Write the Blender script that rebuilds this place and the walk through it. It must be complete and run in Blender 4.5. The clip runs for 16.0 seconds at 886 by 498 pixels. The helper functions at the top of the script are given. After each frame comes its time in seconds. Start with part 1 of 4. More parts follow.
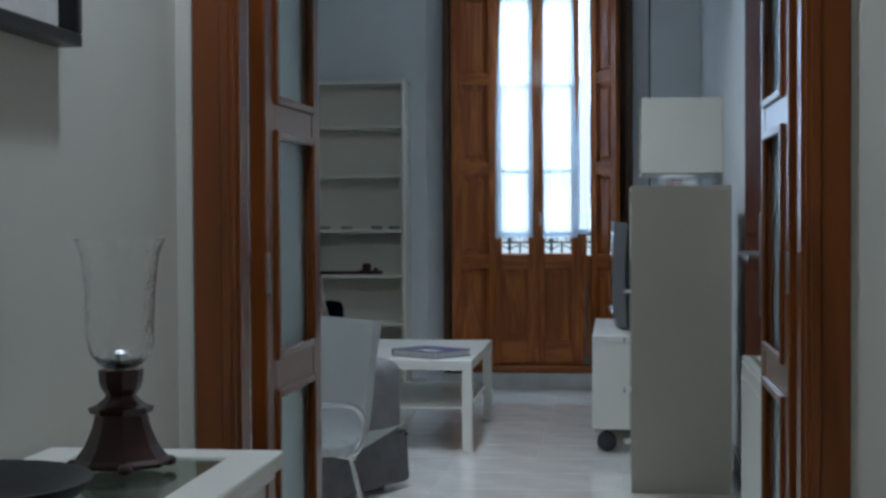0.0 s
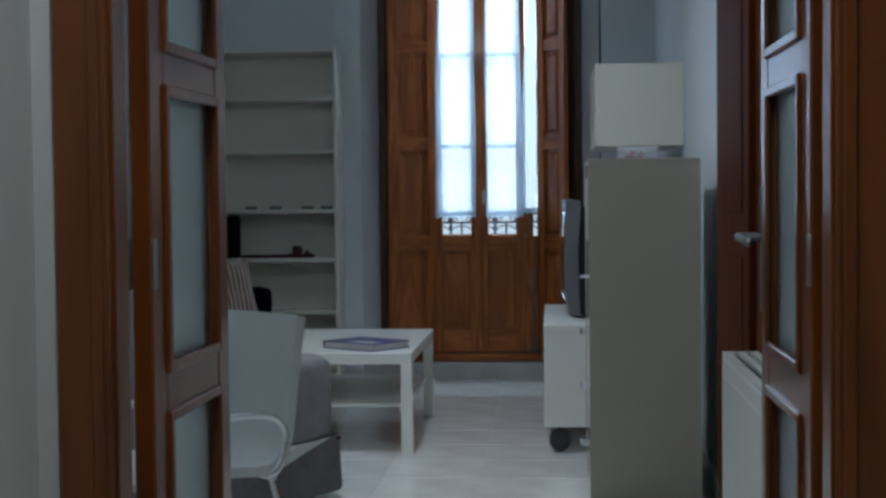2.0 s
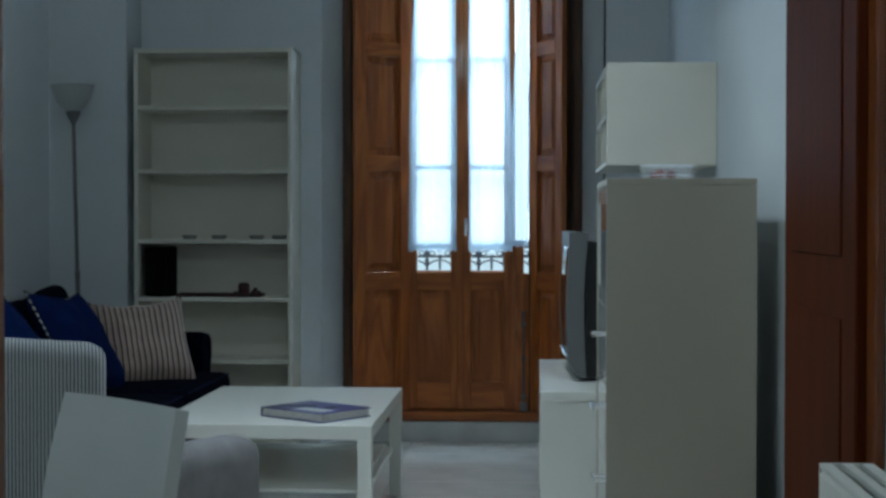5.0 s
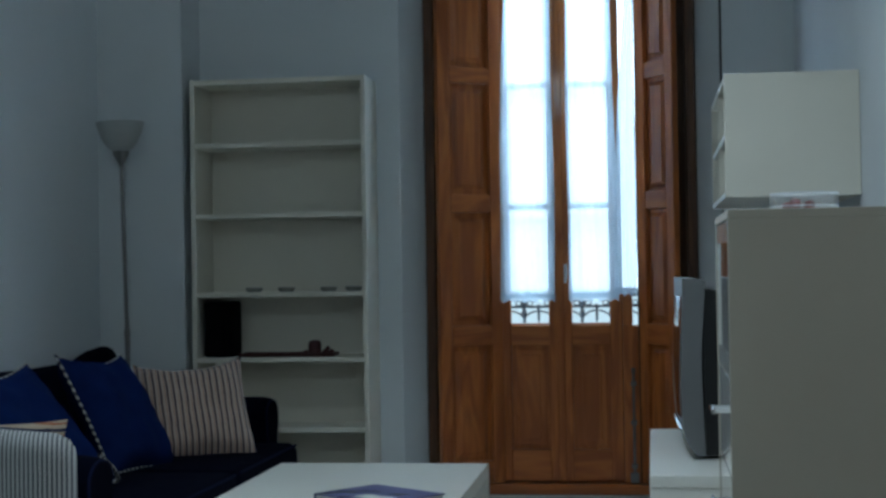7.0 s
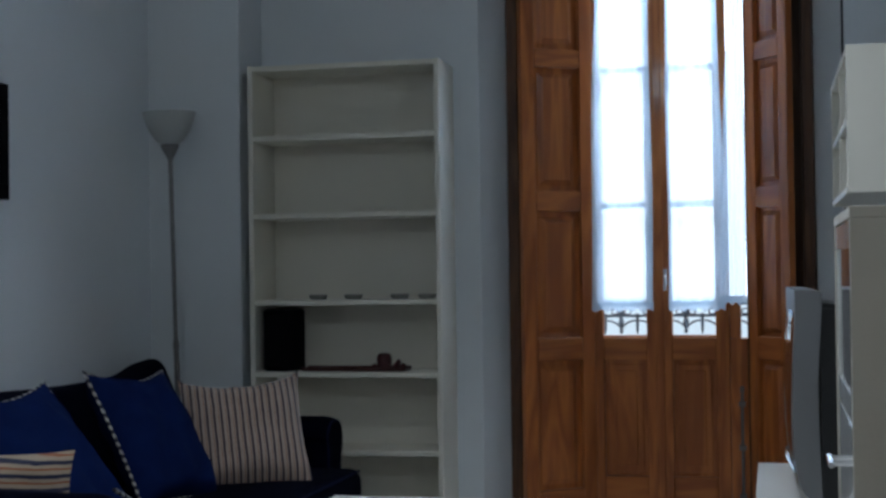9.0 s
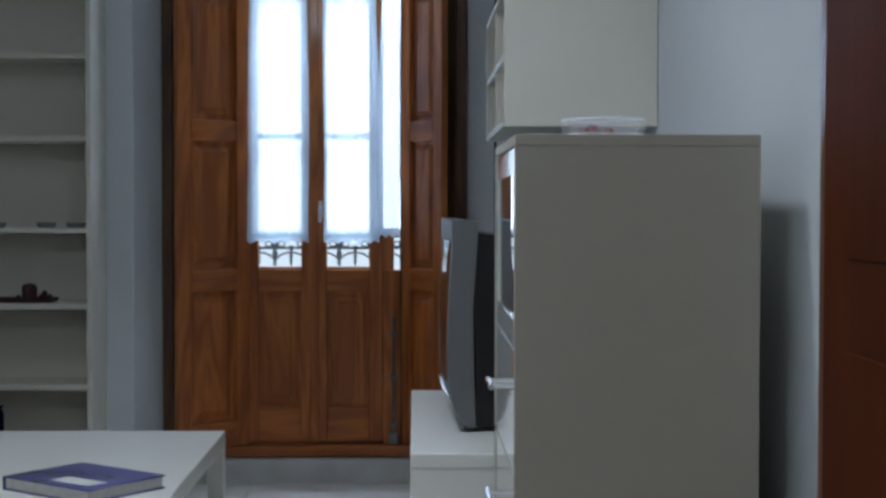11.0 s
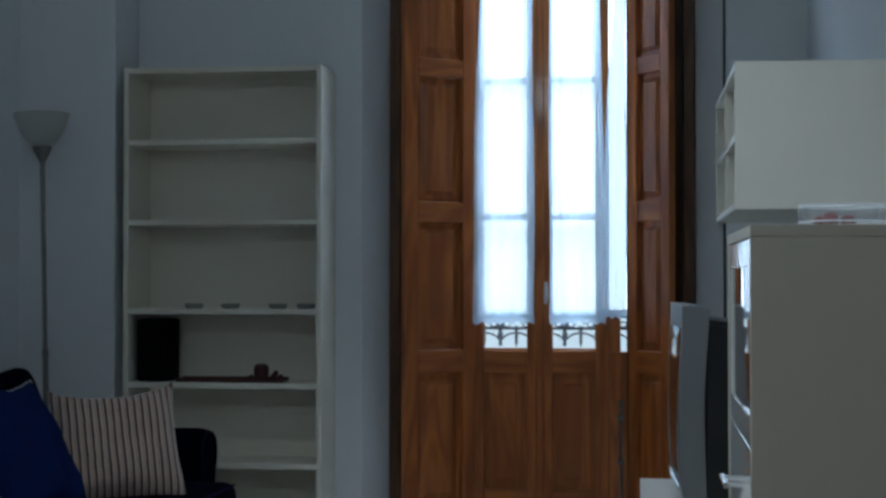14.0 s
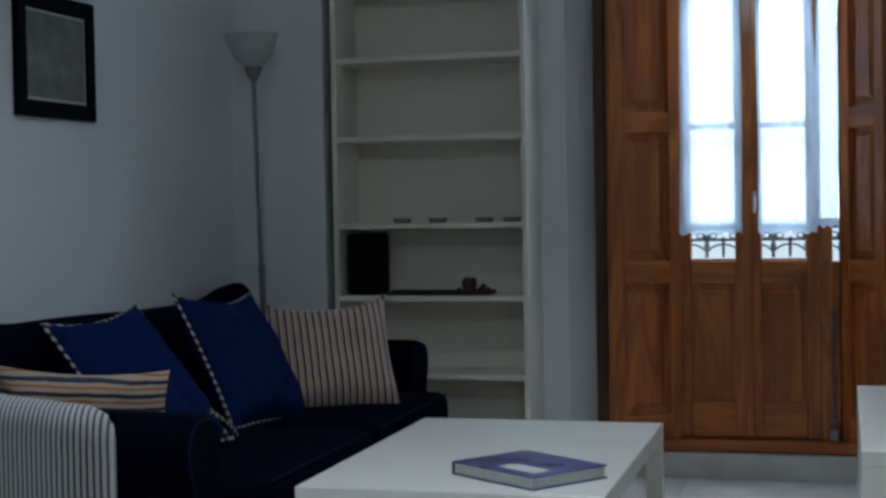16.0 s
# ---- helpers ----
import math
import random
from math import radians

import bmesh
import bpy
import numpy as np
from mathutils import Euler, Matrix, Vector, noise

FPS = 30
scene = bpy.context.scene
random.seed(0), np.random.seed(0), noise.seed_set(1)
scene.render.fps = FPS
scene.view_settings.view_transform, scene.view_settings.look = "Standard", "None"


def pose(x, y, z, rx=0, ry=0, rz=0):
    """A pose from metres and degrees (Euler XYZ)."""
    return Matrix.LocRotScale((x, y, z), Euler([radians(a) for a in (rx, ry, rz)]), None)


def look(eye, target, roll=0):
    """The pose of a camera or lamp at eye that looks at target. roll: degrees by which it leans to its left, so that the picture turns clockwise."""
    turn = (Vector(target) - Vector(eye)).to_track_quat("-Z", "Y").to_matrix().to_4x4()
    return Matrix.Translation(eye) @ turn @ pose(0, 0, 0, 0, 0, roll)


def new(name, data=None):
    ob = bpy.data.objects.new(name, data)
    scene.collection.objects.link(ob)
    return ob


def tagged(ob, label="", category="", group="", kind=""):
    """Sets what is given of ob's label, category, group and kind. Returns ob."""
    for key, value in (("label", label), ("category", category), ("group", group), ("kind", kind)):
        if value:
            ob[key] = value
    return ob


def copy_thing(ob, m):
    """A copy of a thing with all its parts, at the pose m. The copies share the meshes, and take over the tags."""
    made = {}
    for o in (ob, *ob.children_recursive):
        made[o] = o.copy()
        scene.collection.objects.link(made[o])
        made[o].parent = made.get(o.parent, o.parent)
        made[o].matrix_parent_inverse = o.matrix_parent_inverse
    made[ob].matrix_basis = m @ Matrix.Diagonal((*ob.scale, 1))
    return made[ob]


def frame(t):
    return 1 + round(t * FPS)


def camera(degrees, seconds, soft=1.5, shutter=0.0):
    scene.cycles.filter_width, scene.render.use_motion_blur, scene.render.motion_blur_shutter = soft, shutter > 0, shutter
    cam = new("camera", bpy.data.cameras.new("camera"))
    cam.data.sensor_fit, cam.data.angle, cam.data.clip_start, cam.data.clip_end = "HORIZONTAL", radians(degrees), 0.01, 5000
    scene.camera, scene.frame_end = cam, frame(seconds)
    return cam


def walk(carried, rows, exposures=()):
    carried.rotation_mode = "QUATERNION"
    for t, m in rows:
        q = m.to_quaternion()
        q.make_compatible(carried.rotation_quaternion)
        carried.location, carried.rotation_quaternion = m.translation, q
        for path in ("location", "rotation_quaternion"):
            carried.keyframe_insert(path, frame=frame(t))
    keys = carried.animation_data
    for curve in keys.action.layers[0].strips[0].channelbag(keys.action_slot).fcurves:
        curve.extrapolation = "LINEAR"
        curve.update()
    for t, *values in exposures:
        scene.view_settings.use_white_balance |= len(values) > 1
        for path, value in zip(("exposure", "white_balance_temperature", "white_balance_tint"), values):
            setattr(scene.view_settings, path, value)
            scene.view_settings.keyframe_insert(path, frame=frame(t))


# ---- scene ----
cam = camera(33.3, 16.0, soft=2.9)
PATH = [
    (0, (1.339, -9.392, 1.159), (1.108, -7.406, 1.112), -0.3),
    (0.3, (1.372, -9.303, 1.169), (1.1, -7.322, 1.129), 0.3),
    (0.5, (1.374, -9.249, 1.163), (1.101, -7.268, 1.113), -0.1),
    (1, (1.349, -9.058, 1.152), (1.144, -7.069, 1.103), 0.5),
    (1.5, (1.293, -8.856, 1.163), (1.168, -6.861, 1.13), 0.2),
    (2, (1.271, -8.724, 1.15), (1.123, -6.731, 1.075), -0.6),
    (2.5, (1.318, -8.417, 1.159), (1.053, -6.436, 1.092), 0.2),
    (3, (1.322, -8.176, 1.14), (1.117, -6.187, 1.087), 0.5),
    (3.5, (1.262, -7.956, 1.16), (1.115, -5.962, 1.137), 0.5),
    (3.7, (1.242, -7.873, 1.143), (1.118, -5.878, 1.101), 0.4),
    (5.8, (1.203, -6.947, 1.154), (1.062, -4.952, 1.121), -0.5),
    (6, (1.206, -6.844, 1.147), (1.037, -4.852, 1.111), -0.8),
    (6.5, (1.244, -6.592, 1.157), (0.971, -4.611, 1.162), -0.2),
    (7, (1.244, -6.419, 1.155), (0.965, -4.439, 1.182), -0.9),
    (7.5, (1.23, -6.192, 1.16), (1.041, -4.201, 1.185), -1.3),
    (8, (1.231, -6.02, 1.168), (1.028, -4.03, 1.166), -1.8),
    (8.5, (1.335, -5.781, 1.202), (0.854, -3.84, 1.236), -0.7),
    (9, (1.281, -5.718, 1.176), (0.847, -3.766, 1.205), -0.8),
    (9.5, (1.236, -5.68, 1.163), (0.889, -3.711, 1.167), -0.6),
    (10, (1.235, -5.633, 1.159), (1.087, -3.639, 1.154), -0.0),
    (10.2, (1.224, -5.687, 1.154), (1.152, -3.688, 1.142), 0.1),
    (12.3, (1.262, -5.694, 1.159), (1.335, -3.698, 1.042), 0.1),
    (12.5, (1.259, -5.691, 1.162), (1.309, -3.694, 1.062), 0.0),
    (13, (1.249, -5.663, 1.178), (1.192, -3.664, 1.122), 0.1),
    (13.5, (1.242, -5.651, 1.182), (1.085, -3.657, 1.176), -0.1),
    (14, (1.226, -5.651, 1.186), (0.964, -3.669, 1.225), -0.0),
    (14.5, (1.214, -5.673, 1.189), (0.891, -3.7, 1.242), 0.1),
    (15, (1.206, -5.685, 1.186), (0.793, -3.728, 1.203), -0.4),
    (15.5, (1.194, -5.683, 1.146), (0.731, -3.737, 1.143), -0.8),
    (16, (1.19, -5.677, 1.143), (0.669, -3.747, 1.081), -1.0),
]
EXPOSURES = [
    (0, -0.08, 5780, 10), (0.5, -0.08, 5780, 10), (1.5, -0.32, 5740, 10), (2.5, -0.24, 5740, 8), (3.5, -0.23, 5750, 4), (6, -0.08, 5650, 1),
    (7, -0.1, 5650, 2), (8, -0.09, 5900, 10), (9, 0, 5950, 13), (9.5, 0.09, 6000, 16), (12.5, -0.1, 5900, 10), (13.5, -0.17, 5850, 8), (14.2, -0.22, 5720, 7), (15, -0.27, 5800, 8), (16, -0.08, 5950, 11),
]
walk(cam, [(t, look(eye, target, roll)) for t, eye, target, roll in PATH], EXPOSURES)

# ---- light ----
world = bpy.data.worlds.new("world")
scene.world = world
world.use_nodes = True
_wn = world.node_tree.nodes
_sky = _wn.new("ShaderNodeTexSky")
_sky.sky_type = "NISHITA"
_sky.sun_disc = False
_sky.sun_elevation = radians(40)
_sky.sun_rotation = radians(200)
world.node_tree.links.new(_sky.outputs[0], _wn["Background"].inputs[0])
_wn["Background"].inputs[1].default_value = 0.12

sun = new("sun", bpy.data.lights.new("sun", "SUN"))
sun.data.energy = 1.0
sun.data.angle = radians(10)
sun.data.color = (1.0, 0.95, 0.88)
sun.matrix_world = look((4, -8, 9), (0, 0, 0))

# sky light over the street, falling in through the balcony door
day = new("sky_light", bpy.data.lights.new("sky_light", "AREA"))
day.data.shape = "RECTANGLE"
day.data.size, day.data.size_y = 2.4, 1.4
day.data.energy = 240.0
day.data.color = (0.74, 0.89, 1.0)
day.matrix_world = look((0.85, 1.75, 3.45), (0.85, -1.6, 0.6))

# daylight in the opening itself, behind the glazed leaves and their curtains
pane_light = new("opening_light", bpy.data.lights.new("opening_light", "AREA"))
pane_light.data.shape = "RECTANGLE"
pane_light.data.size, pane_light.data.size_y = 0.64, 1.58
pane_light.data.energy = 8.5
pane_light.data.color = (0.76, 0.89, 1.0)
pane_light.matrix_world = look((0.86, 0.60, 1.835), (0.86, -2.0, 1.835))

# ceiling lamp of the hall, hanging lamp of the living room, and an added fill
lamp = new("ceiling_lamp", bpy.data.lights.new("ceiling_lamp", "AREA"))
lamp.data.shape = "DISK"
lamp.data.size = 0.18
lamp.data.energy = 15.5
lamp.data.color = (0.86, 0.955, 1.0)
lamp.matrix_world = look((0.86, -7.12, 2.9), (0.86, -7.119, 0))
lamp = new("hanging_lamp", bpy.data.lights.new("hanging_lamp", "POINT"))
lamp.data.shadow_soft_size = 0.14
lamp.data.energy = 18.0
lamp.data.color = (0.84, 0.955, 1.0)
lamp.location = (0.50, -5.00, 2.62)
# unseen fill lamp, added to brighten the floor and the coffee table
lamp = new("floor_fill", bpy.data.lights.new("floor_fill", "AREA"))
lamp.data.shape = "DISK"
lamp.data.size = 0.30
lamp.data.spread = radians(110)
lamp.data.energy = 14.0
lamp.data.color = (0.87, 0.955, 1.0)
lamp.matrix_world = look((0.55, -2.85, 3.24), (0.55, -2.849, 0))


# ---- materials ----
def material(name, color, rough=0.6, metal=0.0, var=0.06, scale=6.0, bump=0.02, bscale=120.0, coat=0.0, spread=0.0):
    m = bpy.data.materials.new(name)
    m.use_nodes = True
    nt = m.node_tree
    n, l = nt.nodes, nt.links
    b = n["Principled BSDF"]
    b.inputs["Roughness"].default_value = rough
    b.inputs["Metallic"].default_value = metal
    b.inputs["Coat Weight"].default_value = coat
    b.inputs["Specular IOR Level"].default_value = 0.5 if rough < 0.85 else 0.08
    tc = n.new("ShaderNodeTexCoord")
    no = n.new("ShaderNodeTexNoise")
    no.inputs["Scale"].default_value = scale
    no.inputs["Detail"].default_value = 6
    l.new(tc.outputs["Object"], no.inputs["Vector"])
    ramp = n.new("ShaderNodeMapRange")
    ramp.inputs[1].default_value, ramp.inputs[2].default_value = 0.3, 0.7
    ramp.inputs[3].default_value, ramp.inputs[4].default_value = 1 - var, 1 + var
    l.new(no.outputs["Fac"], ramp.inputs[0])
    mul = n.new("ShaderNodeVectorMath")
    mul.operation = "SCALE"
    mul.inputs[0].default_value = color[:3]
    l.new(ramp.outputs[0], mul.inputs["Scale"])
    src = mul
    if spread:
        oi = n.new("ShaderNodeObjectInfo")
        mr = n.new("ShaderNodeMapRange")
        mr.inputs[3].default_value, mr.inputs[4].default_value = 1 - spread, 1 + spread
        l.new(oi.outputs["Random"], mr.inputs[0])
        m2 = n.new("ShaderNodeVectorMath")
        m2.operation = "SCALE"
        l.new(mul.outputs[0], m2.inputs[0])
        l.new(mr.outputs[0], m2.inputs["Scale"])
        src = m2
    l.new(src.outputs[0], b.inputs["Base Color"])
    rr = n.new("ShaderNodeMapRange")
    rr.inputs[3].default_value, rr.inputs[4].default_value = rough * (1 - var), min(1, rough * (1 + var))
    l.new(no.outputs["Fac"], rr.inputs[0])
    l.new(rr.outputs[0], b.inputs["Roughness"])
    if bump:
        bn = n.new("ShaderNodeTexNoise")
        bn.inputs["Scale"].default_value = bscale
        bn.inputs["Detail"].default_value = 4
        l.new(tc.outputs["Object"], bn.inputs["Vector"])
        bp = n.new("ShaderNodeBump")
        bp.inputs["Strength"].default_value = 0.4
        bp.inputs["Distance"].default_value = bump * 0.1
        l.new(bn.outputs["Fac"], bp.inputs["Height"])
        l.new(bp.outputs[0], b.inputs["Normal"])
    return m


def wood(name, dark, light, rough=0.4, along="z", ring=9.0, coat=0.2, shine=0.3):
    """Pine-like wood: long grain along one axis with cathedral rings."""
    m = bpy.data.materials.new(name)
    m.use_nodes = True
    nt = m.node_tree
    n, l = nt.nodes, nt.links
    b = n["Principled BSDF"]
    tc = n.new("ShaderNodeTexCoord")
    oi = n.new("ShaderNodeObjectInfo")
    off = n.new("ShaderNodeVectorMath")
    off.operation = "MULTIPLY_ADD"
    comb = n.new("ShaderNodeCombineXYZ")
    for k in range(3):
        l.new(oi.outputs["Random"], comb.inputs[k])
    l.new(comb.outputs[0], off.inputs[0])
    off.inputs[1].default_value = (7.3, 3.1, 5.7)
    l.new(tc.outputs["Object"], off.inputs[2])
    mp = n.new("ShaderNodeMapping")
    s = [ring, ring, ring]
    s["xyz".index(along)] = ring * 0.12
    mp.inputs["Scale"].default_value = s
    l.new(off.outputs[0], mp.inputs["Vector"])
    no = n.new("ShaderNodeTexNoise")
    no.inputs["Scale"].default_value = 1.0
    no.inputs["Detail"].default_value = 2
    no.inputs["Distortion"].default_value = 0.6
    l.new(mp.outputs[0], no.inputs["Vector"])
    w = n.new("ShaderNodeMath")
    w.operation = "MULTIPLY"
    w.inputs[1].default_value = 4.2
    l.new(no.outputs["Fac"], w.inputs[0])
    fr = n.new("ShaderNodeMath")
    fr.operation = "PINGPONG"
    fr.inputs[1].default_value = 0.5
    l.new(w.outputs[0], fr.inputs[0])
    fine = n.new("ShaderNodeTexNoise")
    fine.inputs["Scale"].default_value = 14.0
    fine.inputs["Detail"].default_value = 5
    l.new(mp.outputs[0], fine.inputs["Vector"])
    add = n.new("ShaderNodeMath")
    add.operation = "MULTIPLY_ADD"
    add.inputs[1].default_value = 0.26
    l.new(fr.outputs[0], add.inputs[2])
    l.new(fine.outputs["Fac"], add.inputs[0])
    ramp = n.new("ShaderNodeValToRGB")
    ramp.color_ramp.elements[0].position, ramp.color_ramp.elements[0].color = 0.16, (*dark, 1)
    ramp.color_ramp.elements[1].position, ramp.color_ramp.elements[1].color = 0.62, (*light, 1)
    l.new(add.outputs[0], ramp.inputs[0])
    l.new(ramp.outputs[0], b.inputs["Base Color"])
    b.inputs["Roughness"].default_value = rough
    b.inputs["Coat Weight"].default_value = coat
    b.inputs["Coat Roughness"].default_value = 0.10
    b.inputs["Specular IOR Level"].default_value = shine
    bp = n.new("ShaderNodeBump")
    bp.inputs["Strength"].default_value = 0.25
    bp.inputs["Distance"].default_value = 0.002
    l.new(fine.outputs["Fac"], bp.inputs["Height"])
    l.new(bp.outputs[0], b.inputs["Normal"])
    return m


def stripes(name, base, bands, axis, pitch, rough=0.9):
    """Woven fabric with stripes across one object axis. bands: (start, colour) within a pitch."""
    m = bpy.data.materials.new(name)
    m.use_nodes = True
    nt = m.node_tree
    n, l = nt.nodes, nt.links
    b = n["Principled BSDF"]
    b.inputs["Roughness"].default_value = rough
    b.inputs["Sheen Weight"].default_value = 0.2
    tc = n.new("ShaderNodeTexCoord")
    sep = n.new("ShaderNodeSeparateXYZ")
    l.new(tc.outputs["Object"], sep.inputs[0])
    no = n.new("ShaderNodeTexNoise")
    no.inputs["Scale"].default_value = 30.0
    l.new(tc.outputs["Object"], no.inputs["Vector"])
    wob = n.new("ShaderNodeMath")
    wob.operation = "MULTIPLY_ADD"
    wob.inputs[1].default_value = pitch * 0.18
    l.new(no.outputs["Fac"], wob.inputs[0])
    total = n.new("ShaderNodeMath")
    total.operation = "ADD"
    l.new(sep.outputs["XYZ".index(axis[0])], total.inputs[0])
    if len(axis) > 1:
        l.new(sep.outputs["XYZ".index(axis[1])], total.inputs[1])
    else:
        total.inputs[1].default_value = 0.0
    l.new(total.outputs[0], wob.inputs[2])
    div = n.new("ShaderNodeMath")
    div.operation = "DIVIDE"
    div.inputs[1].default_value = pitch
    l.new(wob.outputs[0], div.inputs[0])
    fr = n.new("ShaderNodeMath")
    fr.operation = "FRACT"
    l.new(div.outputs[0], fr.inputs[0])
    ramp = n.new("ShaderNodeValToRGB")
    cr = ramp.color_ramp
    cr.interpolation = "CONSTANT"
    cr.elements[0].position, cr.elements[0].color = 0.0, (*base, 1)
    cr.elements[1].position, cr.elements[1].color = bands[0][0], (*bands[0][1], 1)
    for p, c in bands[1:]:
        e = cr.elements.new(p)
        e.color = (*c, 1)
    l.new(fr.outputs[0], ramp.inputs[0])
    l.new(ramp.outputs[0], b.inputs["Base Color"])
    weave = n.new("ShaderNodeTexNoise")
    weave.inputs["Scale"].default_value = 400.0
    l.new(tc.outputs["Object"], weave.inputs["Vector"])
    bp = n.new("ShaderNodeBump")
    bp.inputs["Strength"].default_value = 0.5
    bp.inputs["Distance"].default_value = 0.002
    l.new(weave.outputs["Fac"], bp.inputs["Height"])
    l.new(bp.outputs[0], b.inputs["Normal"])
    return m


def glass(name, color=(1, 1, 1), rough=0.0, ior=1.45):
    m = bpy.data.materials.new(name)
    m.use_nodes = True
    b = m.node_tree.nodes["Principled BSDF"]
    b.inputs["Base Color"].default_value = (*color, 1)
    b.inputs["Transmission Weight"].default_value = 1.0
    b.inputs["Roughness"].default_value = rough
    b.inputs["IOR"].default_value = ior
    return m


def sheer(name, color, see=0.35):
    """Thin cloth: partly see-through, partly translucent."""
    m = bpy.data.materials.new(name)
    m.use_nodes = True
    nt = m.node_tree
    n, l = nt.nodes, nt.links
    out = n["Material Output"]
    n.remove(n["Principled BSDF"])
    tr = n.new("ShaderNodeBsdfTransparent")
    tl = n.new("ShaderNodeBsdfTranslucent")
    df = n.new("ShaderNodeBsdfDiffuse")
    tl.inputs[0].default_value = df.inputs[0].default_value = (*color, 1)
    a = n.new("ShaderNodeMixShader")
    a.inputs[0].default_value = 0.35
    l.new(tl.outputs[0], a.inputs[1])
    l.new(df.outputs[0], a.inputs[2])
    mx = n.new("ShaderNodeMixShader")
    tc = n.new("ShaderNodeTexCoord")
    no = n.new("ShaderNodeTexNoise")
    no.inputs["Scale"].default_value = 25.0
    l.new(tc.outputs["Object"], no.inputs["Vector"])
    mr = n.new("ShaderNodeMapRange")
    mr.inputs[3].default_value, mr.inputs[4].default_value = 1 - see - 0.05, 1 - see + 0.05
    l.new(no.outputs["Fac"], mr.inputs[0])
    l.new(mr.outputs[0], mx.inputs[0])
    l.new(tr.outputs[0], mx.inputs[1])
    l.new(a.outputs[0], mx.inputs[2])
    l.new(mx.outputs[0], out.inputs[0])
    return m


def glow(name, color, power):
    m = bpy.data.materials.new(name)
    m.use_nodes = True
    b = m.node_tree.nodes["Principled BSDF"]
    b.inputs["Base Color"].default_value = (0.05, 0.05, 0.05, 1)
    b.inputs["Emission Color"].default_value = (*color, 1)
    b.inputs["Emission Strength"].default_value = power
    return m


M_WALL = material("white wall paint", (0.685, 0.71, 0.725), 0.75, var=0.03, scale=1.6, bump=0.010, bscale=60)
M_HALL = material("cream wall paint", (0.68, 0.655, 0.59), 0.75, var=0.03, scale=1.6, bump=0.010, bscale=60)
M_CEIL = material("ceiling paint", (0.8, 0.8, 0.79), 0.8, var=0.02)
M_TILE = material("pale marble tile", (0.85, 0.82, 0.77), 0.09, var=0.10, scale=5.0, bump=0.0, coat=0.35, spread=0.04)
M_GROUT = material("tile grout", (0.58, 0.56, 0.52), 0.8, var=0.1)
M_STONE = material("step stone", (0.55, 0.54, 0.52), 0.4, var=0.1, scale=8)
M_PINE = wood("varnished pine", (0.30, 0.086, 0.020), (0.475, 0.150, 0.033), 0.36)
M_PINEX = wood("varnished pine rails", (0.30, 0.086, 0.020), (0.475, 0.150, 0.033), 0.36, along="x")
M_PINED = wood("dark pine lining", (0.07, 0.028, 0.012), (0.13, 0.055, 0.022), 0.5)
M_SAPELE = wood("red sapele", (0.138, 0.036, 0.0065), (0.20, 0.054, 0.0095), 0.3, ring=5.0, coat=0.6)
M_SAPELEX = wood("red sapele cross rails", (0.138, 0.036, 0.0065), (0.20, 0.054, 0.0095), 0.3, along="x", ring=5.0, coat=0.6)
M_SAPELEY = wood("red sapele rails", (0.138, 0.036, 0.0065), (0.20, 0.054, 0.0095), 0.3, along="y", ring=5.0, coat=0.6)
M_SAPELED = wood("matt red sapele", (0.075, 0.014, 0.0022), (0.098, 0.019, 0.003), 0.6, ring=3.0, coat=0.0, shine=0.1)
M_FROST = glass("frosted glass", (0.80, 0.92, 0.90), 0.45)
M_GLASS = glass("clear glass")
M_WHITE = material("white laminate", (0.81, 0.79, 0.725), 0.28, var=0.02, scale=3, bump=0.0)
M_BILLY = material("white melamine", (0.78, 0.74, 0.64), 0.45, var=0.03, scale=3, bump=0.0)
M_SHELF = material("off-white melamine", (0.77, 0.73, 0.63), 0.45, var=0.03, scale=3, bump=0.0)
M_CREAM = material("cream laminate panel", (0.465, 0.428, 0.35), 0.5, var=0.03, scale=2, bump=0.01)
M_CHROME = material("chrome", (0.80, 0.81, 0.83), 0.15, 1.0, var=0.03, bump=0)
M_STEEL = material("brushed steel", (0.42, 0.42, 0.43), 0.35, 1.0, var=0.05, bump=0)
M_PEWTER = material("dark pewter", (0.21, 0.20, 0.20), 0.4, 0.8, var=0.1, bump=0)
M_IRON = material("painted iron", (0.10, 0.13, 0.16), 0.5, 0.2, bump=0)
M_NAVY = material("navy cotton velvet", (0.0016, 0.0023, 0.0080), 0.9, var=0.15, scale=9, bump=0.05, bscale=300)
M_PIPE = material("dark blue piping cotton", (0.0055, 0.0085, 0.030), 0.9)
M_BLUE = material("blue cotton", (0.0055, 0.0135, 0.064), 0.9, var=0.15, scale=12, bump=0.05, bscale=350)
M_BLACK = material("black plastic", (0.012, 0.012, 0.013), 0.35, var=0.1, bump=0.01)
M_SILVER = material("silver plastic", (0.17, 0.172, 0.176), 0.42, 0.3, var=0.04, bump=0.0)
M_SCREEN = material("dark screen glass", (0.012, 0.014, 0.016), 0.06, var=0.02, bump=0, coat=0.5)
M_RUBBER = material("grey rubber", (0.06, 0.06, 0.065), 0.6)
M_LEATHER = material("white leatherette", (0.60, 0.605, 0.59), 0.42, var=0.04, bump=0.03, bscale=200)
M_TICK = stripes("ticking stripe cotton", (0.40, 0.40, 0.39), [(0.58, (0.048, 0.052, 0.07))], "XY", 0.0125)
M_GREYC = material("warm grey chenille", (0.26, 0.245, 0.25), 0.92, var=0.12, scale=14, bump=0.05, bscale=280)
